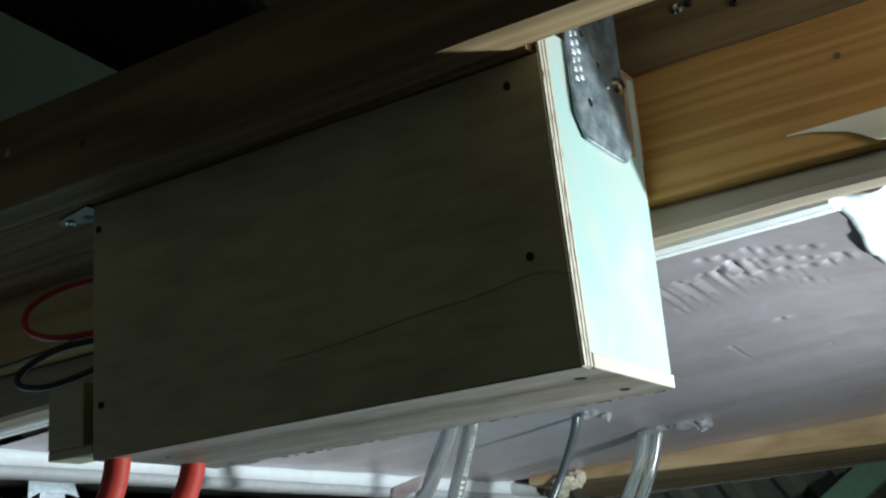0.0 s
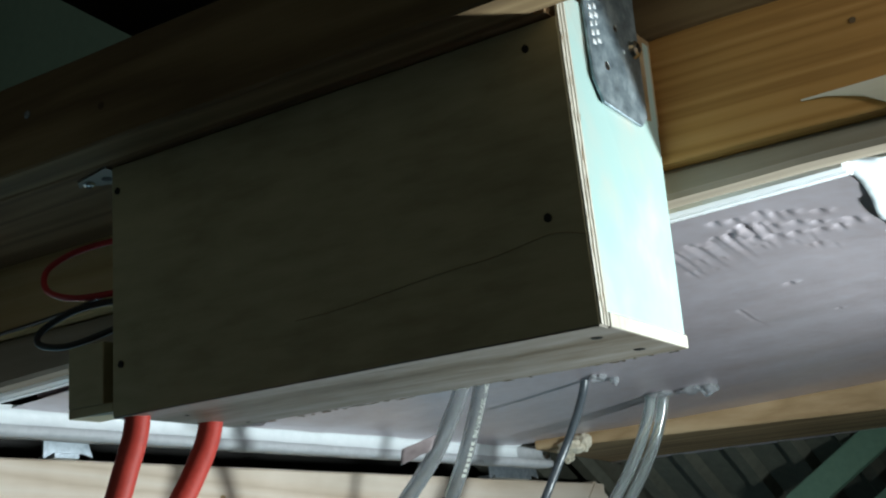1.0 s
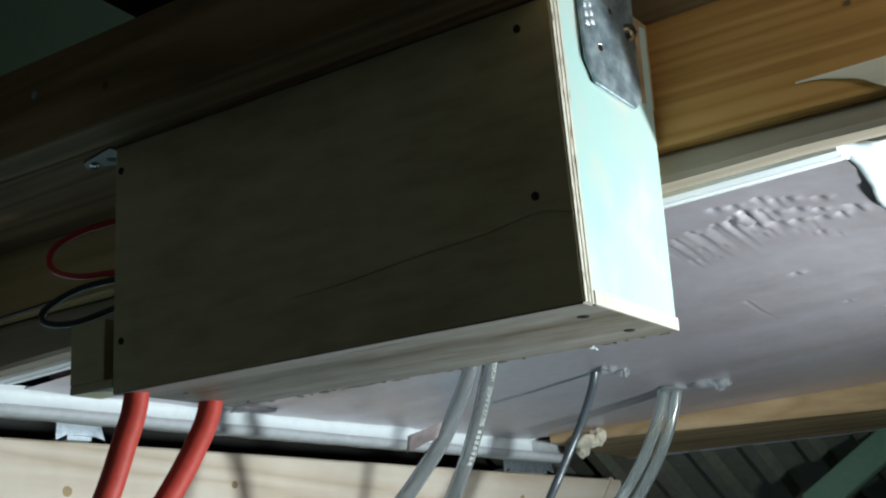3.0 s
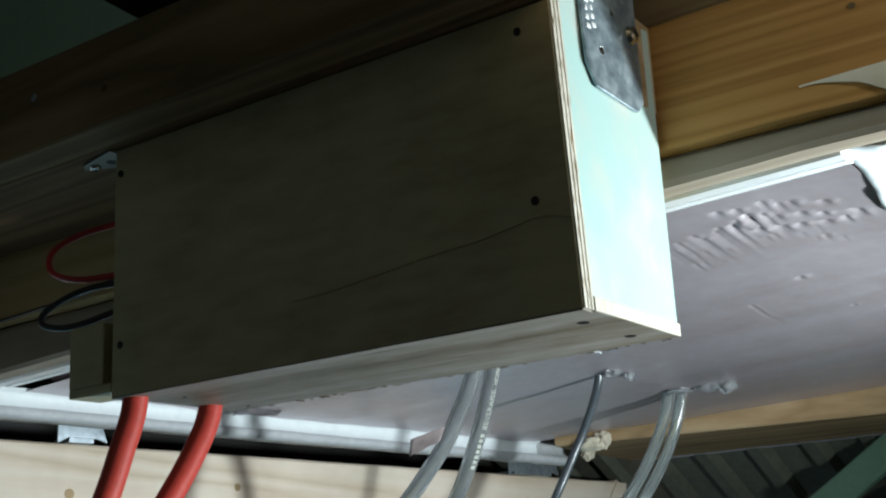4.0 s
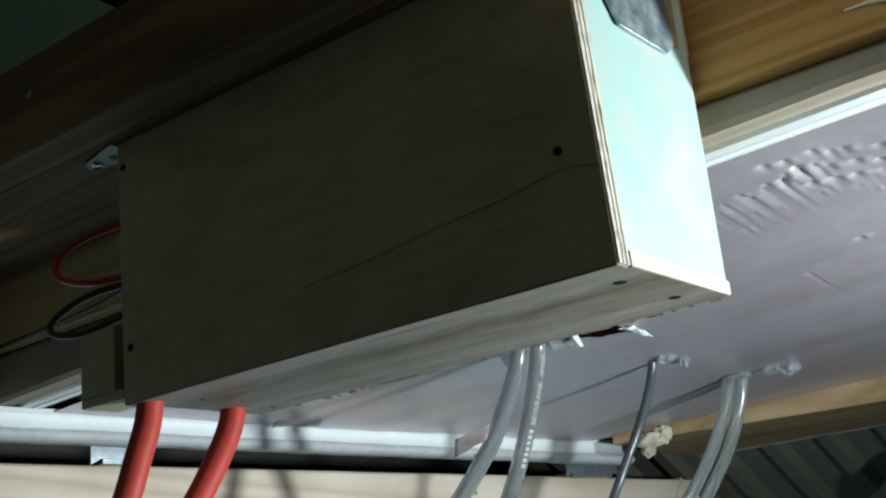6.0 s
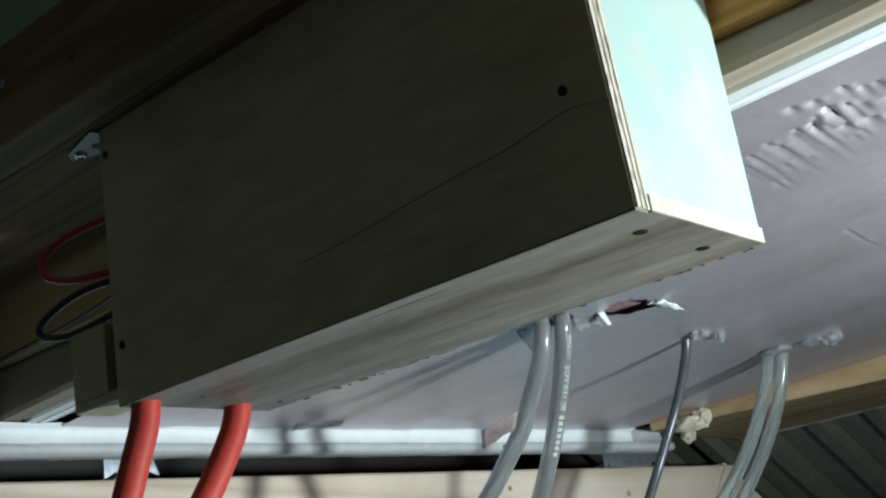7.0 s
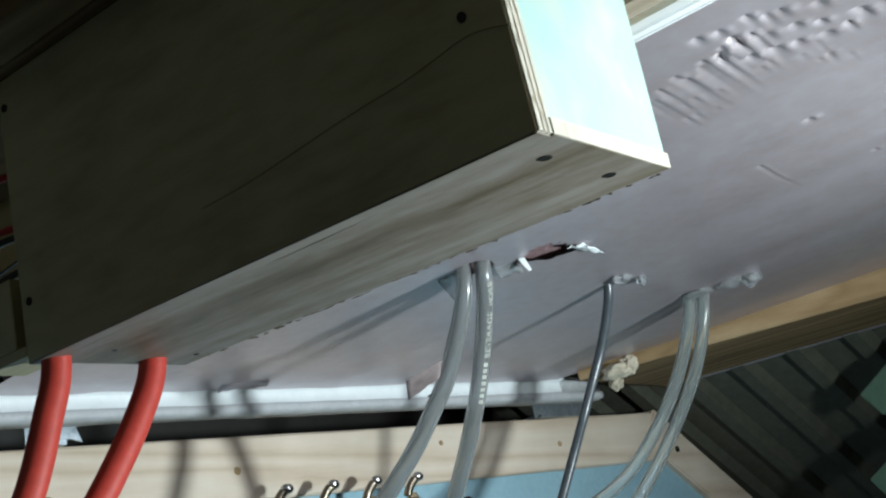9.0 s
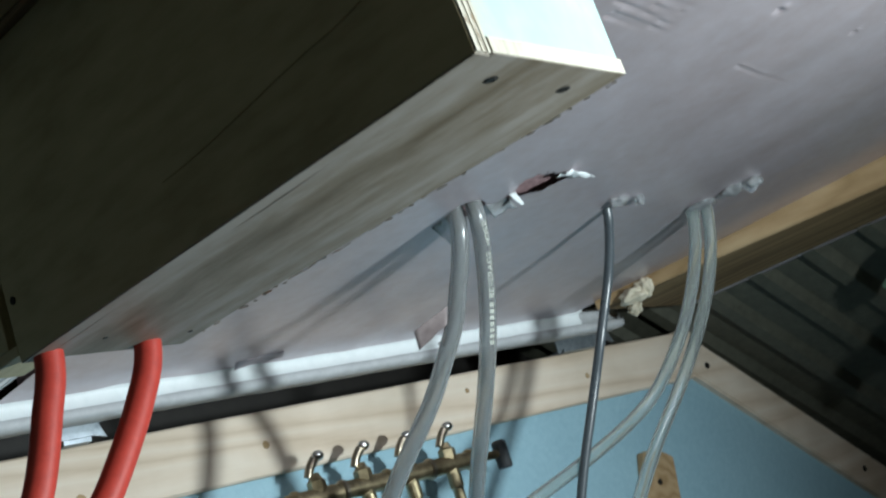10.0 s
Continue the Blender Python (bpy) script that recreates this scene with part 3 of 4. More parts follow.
def box():
    root = empty("plywood_box")
    t = 0.012
    # front panel with its layered edge
    part("front_panel", block(-LEN, -0.0005, 0.0, t, ZB + 0.0005, ZT - 0.001, 0.0008), PLY, root)
    part("front_edge", long_board(-LEN + 0.0005, -0.001, 0.0003, 0.0124, ZB - 0.0006, ZB + 0.0008, "x", 0.0003, 0.0004, 60, 4.0), PLY_BOTTOM, root)
    for k in range(5):
        y0 = 0.0006 + k * 0.0023
        part("ply_layer", block(-0.001, 0.0004 + 0.0005 * (k % 2 == 0), y0, y0 + 0.0021, ZB + 0.0006, ZT + 0.0185, 0.0), PLY_MID if k % 2 else PLY_LIGHT, root)
    part("end_panel", block(-0.012, 0.0, t + 0.0004, 0.1396, ZB + 0.0105, ZT + 0.0215, 0.0008), PLY_END_GLARE, root, "bare plywood end with the lamp glare put into its colour")
    bot = long_board(-LEN + 0.004, 0.001, t + 0.0003, DEP, ZB, ZB + 0.0098, "x", 0.0009, 0.0012, 120, 9.0)
    part("bottom_panel", bot, PLY_BOTTOM, root, "grey-brown streaked plywood bottom with a ragged edge")
    part("bottom_edge", block(0.0008, 0.0016, t + 0.001, DEP - 0.0004, ZB + 0.0006, ZB + 0.0095, 0.0), PLY_LIGHT, root)
    part("back_panel", block(-LEN + 0.004, -0.010, DEP - 0.0013, DEP + 0.004, ZB + 0.013, ZT - 0.0012, 0.0005), PLY, root)
    part("far_end_panel", block(-LEN + 0.003, -LEN + 0.014, t + 0.0004, 0.1385, ZB + 0.0125, ZT - 0.0012, 0.0008), PLY, root)
    for x, z in ((-0.027, 1.827), (-0.028, 1.949), (-0.434, 1.793), (-0.437, 1.9435)):
        part("screw", lathe(((0.0031, -0.0008), (0.0031, 0.0002), (0.0022, 0.0005), (0.0008, -0.0004)), "y", (x, -0.0001, z), 16), SCREW_DARK, root)
    for x, y in ((-0.022, 0.039), (-0.022, 0.107), (-0.405, 0.045), (-0.41, 0.125)):
        q = 1.0 if x > -0.1 else 0.5
        b = lathe(((0.0042 * q, 0.0), (0.0037 * q, -0.0004), (0.002 * q, -0.0002)), "z", (x, y, ZB), 14)
        part("screw_hole", b, SCREW_DARK, root)
    rng = random.Random(11)
    fray = bmesh.new()
    for k in range(70):
        ln, w = rng.uniform(0.002, 0.010), rng.uniform(0.0003, 0.0008)
        x = -0.42 + (0.42 - ln) * rng.random() ** 0.8
        p = Vector((x, DEP + rng.uniform(-0.0004, 0.0014), ZB + rng.uniform(-0.0004, 0.0008)))
        q = [fray.verts.new(p + Vector(o)) for o in ((0, 0, 0), (ln, rng.uniform(0, 0.0012), 0), (ln * 0.6, w, -w), (ln * 0.3, -w * 0.3, w))]
        for f in ((0, 1, 2), (0, 2, 3), (0, 3, 1), (1, 3, 2)):
            fray.faces.new([q[i] for i in f])
    tagged(part("frayed_edge", fray, PLY_LIGHT, root, "pale splinters along the sawn edge"), kind="stuff")
    chips = bmesh.new()
    for k in range(34):
        y, z = rng.uniform(0.0004, 0.0118), rng.uniform(ZB + 0.002, ZT)
        ln, w = rng.uniform(0.003, 0.012), rng.uniform(0.0003, 0.0006)
        q = [chips.verts.new((0.00115 + rng.uniform(0, 0.0002), y + dy, z + dz)) for dy, dz in ((0, 0), (w, ln * 0.4), (w * 0.4, ln), (-w * 0.5, ln * 0.5))]
        chips.faces.new(q)
    tagged(part("chipped_edge", chips, PLY_DARK, root, "small dark chips in the sawn ply edge"), kind="stuff")
    lean_end(root)
    # long hairline crack in the front
    crack = [(-0.0015 - 0.245 * s, -0.0003, 1.8065 - 0.0065 * s + 0.004 * math.sin(s * 5) + 0.008 * math.exp(-((s - 0.1) / 0.12) ** 2)) for s in (i / 10 for i in range(11))]
    part("crack", tube(crack, 0.0003, 60, 6), PLY_CRACK, root)
    return tagged(root, "dark plywood control box hung under the ceiling boards", "box")


box()


# ---- hardware on the box ----
def prism(outline, x0, x1, bevel=0.0003):
    """A flat plate cut to an outline in y and z."""
    bm = bmesh.new()
    a = [bm.verts.new((x1, y, z)) for y, z in outline]
    b = [bm.verts.new((x0, y, z)) for y, z in outline]
    bm.faces.new(a)
    bm.faces.new(b[::-1])
    k = len(outline)
    for i in range(k):
        bm.faces.new((a[i], b[i], b[(i + 1) % k], a[(i + 1) % k]))
    bmesh.ops.recalc_face_normals(bm, faces=bm.faces[:])
    if bevel:
        bmesh.ops.bevel(bm, geom=bm.edges[:], offset=bevel, segments=1, affect="EDGES")
    return bm


def screw_head(r, h, axis, at, mat, parent, name="screw"):
    """A domed head with a recessed cross."""
    ob = part(name, lathe(((r, 0.0), (r, h * 0.3), (r * 0.8, h * 0.8), (r * 0.45, h)), axis, at, 18), mat, parent, smooth=False)
    bm = bmesh.new()
    for a, b in ((r * 0.5, r * 0.14), (r * 0.14, r * 0.5)):
        if axis == "x":
            merge(bm, block(at[0] + h * 0.9, at[0] + h * 1.04, at[1] - a, at[1] + a, at[2] - b, at[2] + b, 0))
        else:
            merge(bm, block(at[0] - a, at[0] + a, at[1] - b, at[1] + b, at[2] - h * 1.04, at[2] - h * 0.9, 0))
    part("cross_slot", bm, SCREW_DARK, ob)
    return ob


def mending_plate():
    root = empty("mending_plate")
    part("plate", prism(((0.035, 2.035), (0.038, 1.931), (0.049, 1.9155), (0.106, 1.912), (0.1165, 1.9215), (0.1165, 2.035)), 0.0006, 0.0028), PLATE, root)
    for y, z, r in ((0.060, 1.946, 0.0030), (0.080, 1.982, 0.0026), (0.060, 2.0, 0.0026)):
        part("nail_hole", lathe(((r, 0.0), (r, 0.0004), (r * 0.5, 0.0005)), "x", (0.0028, y, z), 14), SCREW_DARK, root)
        part("hole_rim", tube([(0.003, y + r * math.cos(a), z + r * math.sin(a)) for a in (i * math.pi / 4 for i in range(9))], 0.0004, 32, 6, caps=False), SHINY, root)
    # stamped lettering that cannot be read
    for row in range(2):
        for k in range(8):
            y, z = 0.0425 + 0.0075 * row, 1.9585 + 0.0068 * k + 0.003 * row
            part("stamped_bar", block(0.0026, 0.0034, y, y + 0.0052 - 0.0012 * (k % 3), z, z + 0.0034, 0.0002, 1), ALU, root)
    screw_head(0.0074, 0.0062, "x", (0.0028, 0.1035, 1.972), SHINY, root)
    lean_end(root)
    return tagged(root, "galvanised steel mending plate screwed over the box end", "bracket")


mending_plate()
tagged(part("spacer_block", block(-0.03, -0.0006, 0.1186, 0.1446, 1.922, 1.9935, 0.0012), PINE_TAN), "small pink-tan wood spacer between box and joist", "wood block")


def end_bracket():
    root = empty("end_bracket")
    z = ZT + 0.0002
    bm = bmesh.new()
    o = [(-0.446, -0.006), (-0.446, 0.030), (-0.470, 0.028), (-0.502, 0.014), (-0.492, 0.004)]
    a = [bm.verts.new((x, y, z)) for x, y in o]
    b = [bm.verts.new((x, y, z - 0.0022)) for x, y in o]
    bm.faces.new(a)
    bm.faces.new(b[::-1])
    for i in range(5):
        bm.faces.new((a[i], b[i], b[(i + 1) % 5], a[(i + 1) % 5]))
    bmesh.ops.recalc_face_normals(bm, faces=bm.faces[:])
    part("plate", bm, STEEL_DARK, root)
    head = part("screw", lathe(((0.0055, 0.0), (0.0055, -0.001), (0.0042, -0.0028), (0.002, -0.0033)), "z", (-0.487, 0.012, z - 0.0022), 18), SHINY, root)
    cross = bmesh.new()
    for p, q in ((0.003, 0.0009), (0.0009, 0.003)):
        merge(cross, block(-0.487 - p, -0.487 + p, 0.012 - q, 0.012 + q, z - 0.0059, z - 0.0052, 0))
    part("cross_slot", cross, SCREW_DARK, head)
    part("bolt_hole", lathe(((0.005, -0.0022), (0.005, -0.0026), (0.003, -0.0027)), "z", (-0.466, 0.014, z), 14), SCREW_DARK, root)
    return tagged(root, "grey steel bracket with a bright cross-head screw", "bracket")


end_bracket()


def end_block():
    root = empty("end_block")
    part("block", block(-0.499, -0.4555, 0.0, 0.034, 1.7634, 1.8165, 0.0012), PLY, root)
    # the recessed web is dark ply, which puts the slot's shade into colour
    part("web", block(-0.4553, -0.4412, 0.016, 0.034, 1.7634, 1.815, 0.0008), PLY_DARK, root)
    part("foot", block(-0.4985, -0.4445, 0.0, 0.034, 1.7555, 1.7632, 0.0008), PLY, root)
    for k in range(4):
        part("ply_layer", block(-0.4995, -0.4560, 0.004 + k * 0.008, 0.0065 + k * 0.008, 1.7630, 1.7636, 0.0), PLY_DARK, root)
    return tagged(root, "small plywood block on the far end of the box", "wood block")


end_block()


def wire(name, pts, r, mat, label):
    return tagged(part(name, tube(pts, r, 70, 12), mat, smooth=True), label, "wire")


wire("red_wire", [(-0.43, 0.05, 1.862), (-0.455, 0.03, 1.864), (-0.495, 0.005, 1.861), (-0.524, -0.002, 1.872), (-0.532, 0.004, 1.893), (-0.514, 0.022, 1.910), (-0.48, 0.05, 1.921), (-0.43, 0.07, 1.924)], 0.0029, RED_WIRE, "thin red wire looping out of the box end")
wire("black_wire", [(-0.43, 0.05, 1.852), (-0.46, 0.03, 1.857), (-0.50, 0.01, 1.852), (-0.533, 0.0, 1.838), (-0.536, 0.0, 1.826), (-0.51, 0.01, 1.822), (-0.47, 0.03, 1.834), (-0.43, 0.05, 1.846)], 0.0030, BLACK, "glossy black wire looping out of the box end")
wire("loose_wire", [(-0.43, 0.10, 1.915), (-0.47, 0.11, 1.918), (-0.53, 0.12, 1.912), (-0.60, 0.13, 1.902), (-0.72, 0.138, 1.895), (-0.95, 0.14, 1.89)], 0.0022, BLACK, "thin dark wire lying along the joist")


# ---- hoses ----
def hose(name, pts, r, mat, label, bore=0.0, category="hose"):
    return tagged(part(name, tube(pts, r, 140, 24, bore), mat, smooth=True), label, category)


def hang(points, steps=9):
    """Carry a hanging line on to the floor, easing from its own slope to the vertical."""
    P = [Vector(p) for p in points]
    d = (P[-1] - P[-3]).normalized()
    while P[-1].z > 0.06:
        d = d.lerp(Vector((0, 0, -1)), 0.10).normalized()
        P.append(P[-1] + d * min(0.055 + 0.02 * (len(P) - len(points)), 0.2))
    P[-1].z = 0.0
    return P


def relaxed(points, passes=10):
    """The same line with its bends eased."""
    P = spline(points, 70)
    for _ in range(passes):
        P = [P[0]] + [0.25 * P[i - 1] + 0.5 * P[i] + 0.25 * P[i + 1] for i in range(1, len(P) - 1)] + [P[-1]]
    return P


RED_A = [(-0.43, 0.013, 1.80), (-0.43, 0.013, 1.745), (-0.43, 0.0, 1.705), (-0.43, -0.018, 1.66), (-0.43, -0.05, 1.60), (-0.43, -0.1, 1.48), (-0.43, -0.12, 1.2), (-0.43, -0.12, 0.0)]
RED_B = [(-0.43, 0.099, 1.80), (-0.43, 0.098, 1.747), (-0.43, 0.077, 1.705), (-0.43, 0.038, 1.652), (-0.43, -0.015, 1.59), (-0.43, -0.08, 1.48), (-0.43, -0.1, 1.2), (-0.43, -0.1, 0.0)]
for pts in (RED_A, RED_B):
    tagged(hose("red_hose", pts, 0.0105, RED, "thick red rubber hose hanging out of the box bottom"), group="red hoses")

HOSE_A = hang([(-0.408, 0.499, 1.885), (-0.414, 0.503, 1.835), (-0.428, 0.505, 1.803), (-0.445, 0.507, 1.777), (-0.465, 0.508, 1.746), (-0.490, 0.505, 1.716), (-0.520, 0.500, 1.682), (-0.550, 0.485, 1.647), (-0.580, 0.470, 1.612)])
HOSE_B = hang([(-0.389, 0.508, 1.886), (-0.395, 0.512, 1.836), (-0.410, 0.525, 1.810), (-0.430, 0.536, 1.774), (-0.450, 0.542, 1.736), (-0.470, 0.548, 1.705), (-0.500, 0.563, 1.674), (-0.530, 0.572, 1.637), (-0.560, 0.581, 1.600)])
first_hose = tagged(hose("clear_hose", HOSE_A, 0.0095, HOSE, "cloudy grey vinyl hose hanging through the foil", 0.0062), group="drink hoses")
printed = tagged(hose("clear_hose", HOSE_B, 0.0092, HOSE, "cloudy grey vinyl hose with pale printed lettering", 0.006), group="drink hoses")


def hose_print(text, bars):
    """Lettering wrapped on the hose, reading upwards, with bars for what cannot be read."""
    fr = frames_along(spline(HOSE_B, 400))
    run = [0.0]
    for a, b in zip(fr, fr[1:]):
        run.append(run[-1] + (b[0] - a[0]).length)
    start = min(range(len(fr)), key=lambda i: abs(fr[i][0].z - 1.762))
    side = Vector((0.92, -0.38, 0)).normalized()
    curve = bpy.data.curves.new("lettering", "FONT")
    curve.body = text
    curve.size = 0.0110
    tmp = bpy.data.objects.new("lettering", curve)
    scene.collection.objects.link(tmp)
    dg = bpy.context.evaluated_depsgraph_get()
    me = bpy.data.meshes.new_from_object(tmp.evaluated_get(dg))
    bpy.data.objects.remove(tmp)

    def wrap(u, v):
        s = run[start] - u
        i = min(max(int(np.searchsorted(run, s)), 1), len(fr) - 1)
        k = (s - run[i - 1]) / max(run[i] - run[i - 1], 1e-9)
        p = fr[i - 1][0].lerp(fr[i][0], k)
        t = fr[i][1]
        o = (side - t * side.dot(t)).normalized()
        w = o.cross(t)
        a = -v / 0.0092
        return p + (o * math.cos(a) + w * math.sin(a)) * 0.0094

    for v in me.vertices:
        v.co = wrap(v.co.x, v.co.y * 0.75 - 0.003)
    ob = new("lettering", me)
    me.materials.clear()
    me.materials.append(PRINT)
    ob.parent = printed
    bm = bmesh.new()
    for k in range(bars):
        u0 = -0.0090 - 0.0066 * k
        q = [bm.verts.new(wrap(u, v)) for u, v in ((u0, -0.002), (u0 + 0.0042, -0.002), (u0 + 0.0042, 0.0025), (u0, 0.0025))]
        bm.faces.new(q)
    part("print_bars", bm, PRINT, printed)


hose_print("BEVERAGE  HOSE", 7)
part("mark_ring", tube([(-0.480 + 0.0098 * math.cos(a), 0.507 + 0.0098 * math.sin(a), 1.733) for a in (i * math.pi / 4 for i in range(2, 7))], 0.0007, 20, 6), BLACK, first_hose)

hose("dark_cable", hang([(-0.379, 0.746, 1.889), (-0.385, 0.750, 1.839), (-0.400, 0.756, 1.806), (-0.420, 0.759, 1.770), (-0.435, 0.753, 1.739), (-0.450, 0.741, 1.702), (-0.470, 0.734, 1.663), (-0.490, 0.721, 1.618), (-0.510, 0.708, 1.573)]), 0.0056, BLACK_CABLE, "slim dark grey cable hanging through the foil", category="cable")
CL_A = hang([(-0.365, 0.930, 1.881), (-0.371, 0.934, 1.831), (-0.385, 0.937, 1.794), (-0.400, 0.924, 1.753), (-0.420, 0.913, 1.713), (-0.440, 0.880, 1.668), (-0.470, 0.847, 1.626), (-0.485, 0.823, 1.610), (-0.520, 0.720, 1.572), (-0.550, 0.630, 1.553)])
CL_B = hang([(-0.352, 0.944, 1.882), (-0.358, 0.948, 1.832), (-0.372, 0.952, 1.791), (-0.388, 0.944, 1.750), (-0.405, 0.931, 1.713), (-0.430, 0.905, 1.665), (-0.450, 0.877, 1.627), (-0.465, 0.848, 1.597), (-0.480, 0.819, 1.567)])
for pts in (relaxed(CL_A), relaxed(CL_B)):
    tagged(hose("clear_tube", pts, 0.0082, CLEAR, "glossy clear vinyl tube hanging beside its twin", 0.0058), group="clear tubes")


# ---- seals, shreds and tape on the foil ----
def blob(name, at, size, mat, label, seed, category="sealant"):
    bm = bmesh.new()
    bmesh.ops.create_icosphere(bm, subdivisions=4, radius=1.0)
    for v in bm.verts:
        d = 1 + 0.45 * noise.noise(v.co * 1.6 + Vector((seed, 0, 0))) + 0.15 * noise.noise(v.co * 4 + Vector((0, seed, 0)))
        v.co = Vector((v.co.x * size[0], v.co.y * size[1], v.co.z * size[2])) * d + Vector(at)
    return tagged(part(name, bm, mat, smooth=True), label, category)


def on_foil(x, y, dz=0.0):
    return (x, y, foil_z(x, y) + dz)


blob("sealant_blob", on_foil(-0.362, 0.742, -0.002), (0.010, 0.014, 0.006), SEAL, "clear silicone dab beside the dark cable", 1.0)
blob("sealant_blob", on_foil(-0.352, 0.772, -0.003), (0.006, 0.007, 0.007), SEAL, "clear silicone dab beside the dark cable", 2.0)
blob("sealant_blob", on_foil(-0.362, 0.938, -0.001), (0.022, 0.022, 0.005), SEAL, "smeared clear silicone round the clear tubes", 3.0)
blob("sealant_blob", on_foil(-0.318, 0.945, -0.002), (0.018, 0.014, 0.006), SEAL, "lumpy clear silicone plug on the foil", 4.0)
blob("sealant_blob", on_foil(-0.292, 0.952, -0.004), (0.011, 0.013, 0.010), SEAL, "lumpy clear silicone plug on the foil", 5.0)
blob("sealant_blob", (-0.604, 1.118, 1.795), (0.022, 0.014, 0.012), CAULK, "cream sealant lump in the corner of the foil", 6.0)
blob("sealant_blob", (-0.585, 1.128, 1.802), (0.014, 0.010, 0.014), CAULK, "cream sealant lump in the corner of the foil", 7.5)
blob("sealant_blob", (-0.640, 1.175, 1.786), (0.012, 0.010, 0.010), CAULK, "cream sealant drip under the edge board", 8.0)


SHRED = mottle(material("dull_tape", (0.45, 0.38, 0.38), 0.5), (40, 40, 40), (120, 120, 120),
               ((0.3, (0.16, 0.125, 0.125)), (0.7, (0.28, 0.235, 0.235))), bump=0.2)


def shred(name, pts, mat, label, curl=0.004, thick=0.0006, seed=0.0):
    """A torn strip of foil between two edges, curling along its length."""
    bm = bmesh.new()
    a, b, c, d = (Vector(p) for p in pts)
    n, m = 10, 8
    rows = []
    for i in range(n + 1):
        u = i / n
        row = []
        for j in range(m + 1):
            v = j / m
            p = a.lerp(b, u).lerp(d.lerp(c, u), v)
            k = noise.noise(Vector((u * 4 + seed, v * 4, seed)))
            p += Vector((0.3, -0.3, 1)) * (curl * (k + math.sin(u * 3.1) * 0.6))
            row.append(bm.verts.new(p))
        rows.append(row)
    for i in range(n):
        for j in range(m):
            bm.faces.new((rows[i][j], rows[i + 1][j], rows[i + 1][j + 1], rows[i][j + 1]))
    bmesh.ops.recalc_face_normals(bm, faces=bm.faces[:])
    ob = part(name, bm, mat, smooth=True)
    mod = ob.modifiers.new("thickness", "SOLIDIFY")
    mod.thickness = thick
    return tagged(ob, label, "foil scrap")


shred("foil_shred", (on_foil(-0.326, 0.570), on_foil(-0.318, 0.590, -0.004), on_foil(-0.300, 0.600, -0.012), on_foil(-0.310, 0.574, -0.002)), TAPE, "bright torn foil flap at the hole", 0.003, seed=1)
shred("foil_shred", (on_foil(-0.368, 0.540), on_foil(-0.362, 0.544), on_foil(-0.360, 0.551, -0.014), on_foil(-0.363, 0.549, -0.014)), TAPE, "thin torn foil sliver at the hole", 0.001, seed=2)
shred("foil_shred", (on_foil(-0.392, 0.528), on_foil(-0.372, 0.545), on_foil(-0.380, 0.566, -0.006), on_foil(-0.400, 0.548, -0.010)), SEAL, "shiny clear tape round the grey hoses", 0.003, seed=3)
shred("foil_shred", (on_foil(-0.445, 0.500), on_foil(-0.418, 0.498), on_foil(-0.425, 0.522, -0.012), on_foil(-0.450, 0.530, -0.016)), SEAL, "loose clear tape hanging beside the grey hose", 0.004, seed=4)
shred("tape_flap", ((-0.458, 0.498, 1.764), (-0.466, 0.499, 1.748), (-0.503, 0.486, 1.7330), (-0.488, 0.470, 1.750)), SHRED, "dull pink-brown tape tail hanging off the grey hose", 0.002, seed=5)
shred("foil_crumple", (on_foil(-0.80, 0.505, -0.001), on_foil(-0.77, 0.56, -0.001), on_foil(-0.782, 0.565, -0.004), on_foil(-0.812, 0.51, -0.005)), FOIL, "crumpled foil strip near the taped edge", 0.003, seed=6)


FLAP = mottle(material("crumpled_foil", (0.5, 0.55, 0.58), 0.4, 0.1), (14, 14, 14), (70, 70, 70),
              ((0.3, (0.58, 0.63, 0.66)), (0.65, (0.80, 0.86, 0.88))), rough=(0.3, 0.5), bump=0.3, distance=0.002)


def near_flap():
    """Crumpled bright foil that curls up past the near end of the sheet."""
    bm = bmesh.new()
    n, m = 40, 26
    rows = []
    for i in range(n + 1):
        v = i / n
        y = 0.206 + 0.50 * v
        row = []
        for j in range(m + 1):
            u = j / m
            edge = 0.108 + 0.006 * math.sin(v * 14) + 0.012 * max(0.0, 0.15 - v)
            x = edge + 0.17 * u
            z = foil_z(x, y) - 0.011 + 0.055 * u * u + 0.02 * u * math.sin(v * 11) + 0.008 * noise.noise(Vector((x * 30, y * 14, 2))) + 0.003 * noise.noise(Vector((x * 90, y * 60, 2)))
            row.append(bm.verts.new((x, y, z)))
        rows.append(row)
    for i in range(n):
        for j in range(m):
            bm.faces.new((rows[i][j], rows[i][j + 1], rows[i + 1][j + 1], rows[i + 1][j]))
    bmesh.ops.recalc_face_normals(bm, faces=bm.faces[:])
    ob = part("foil_flap", bm, FLAP, smooth=True)
    mod = ob.modifiers.new("thickness", "SOLIDIFY")
    mod.thickness = 0.0008
    return tagged(ob, "crumpled bright foil flap at the near end of the ceiling", "foil scrap")


near_flap()


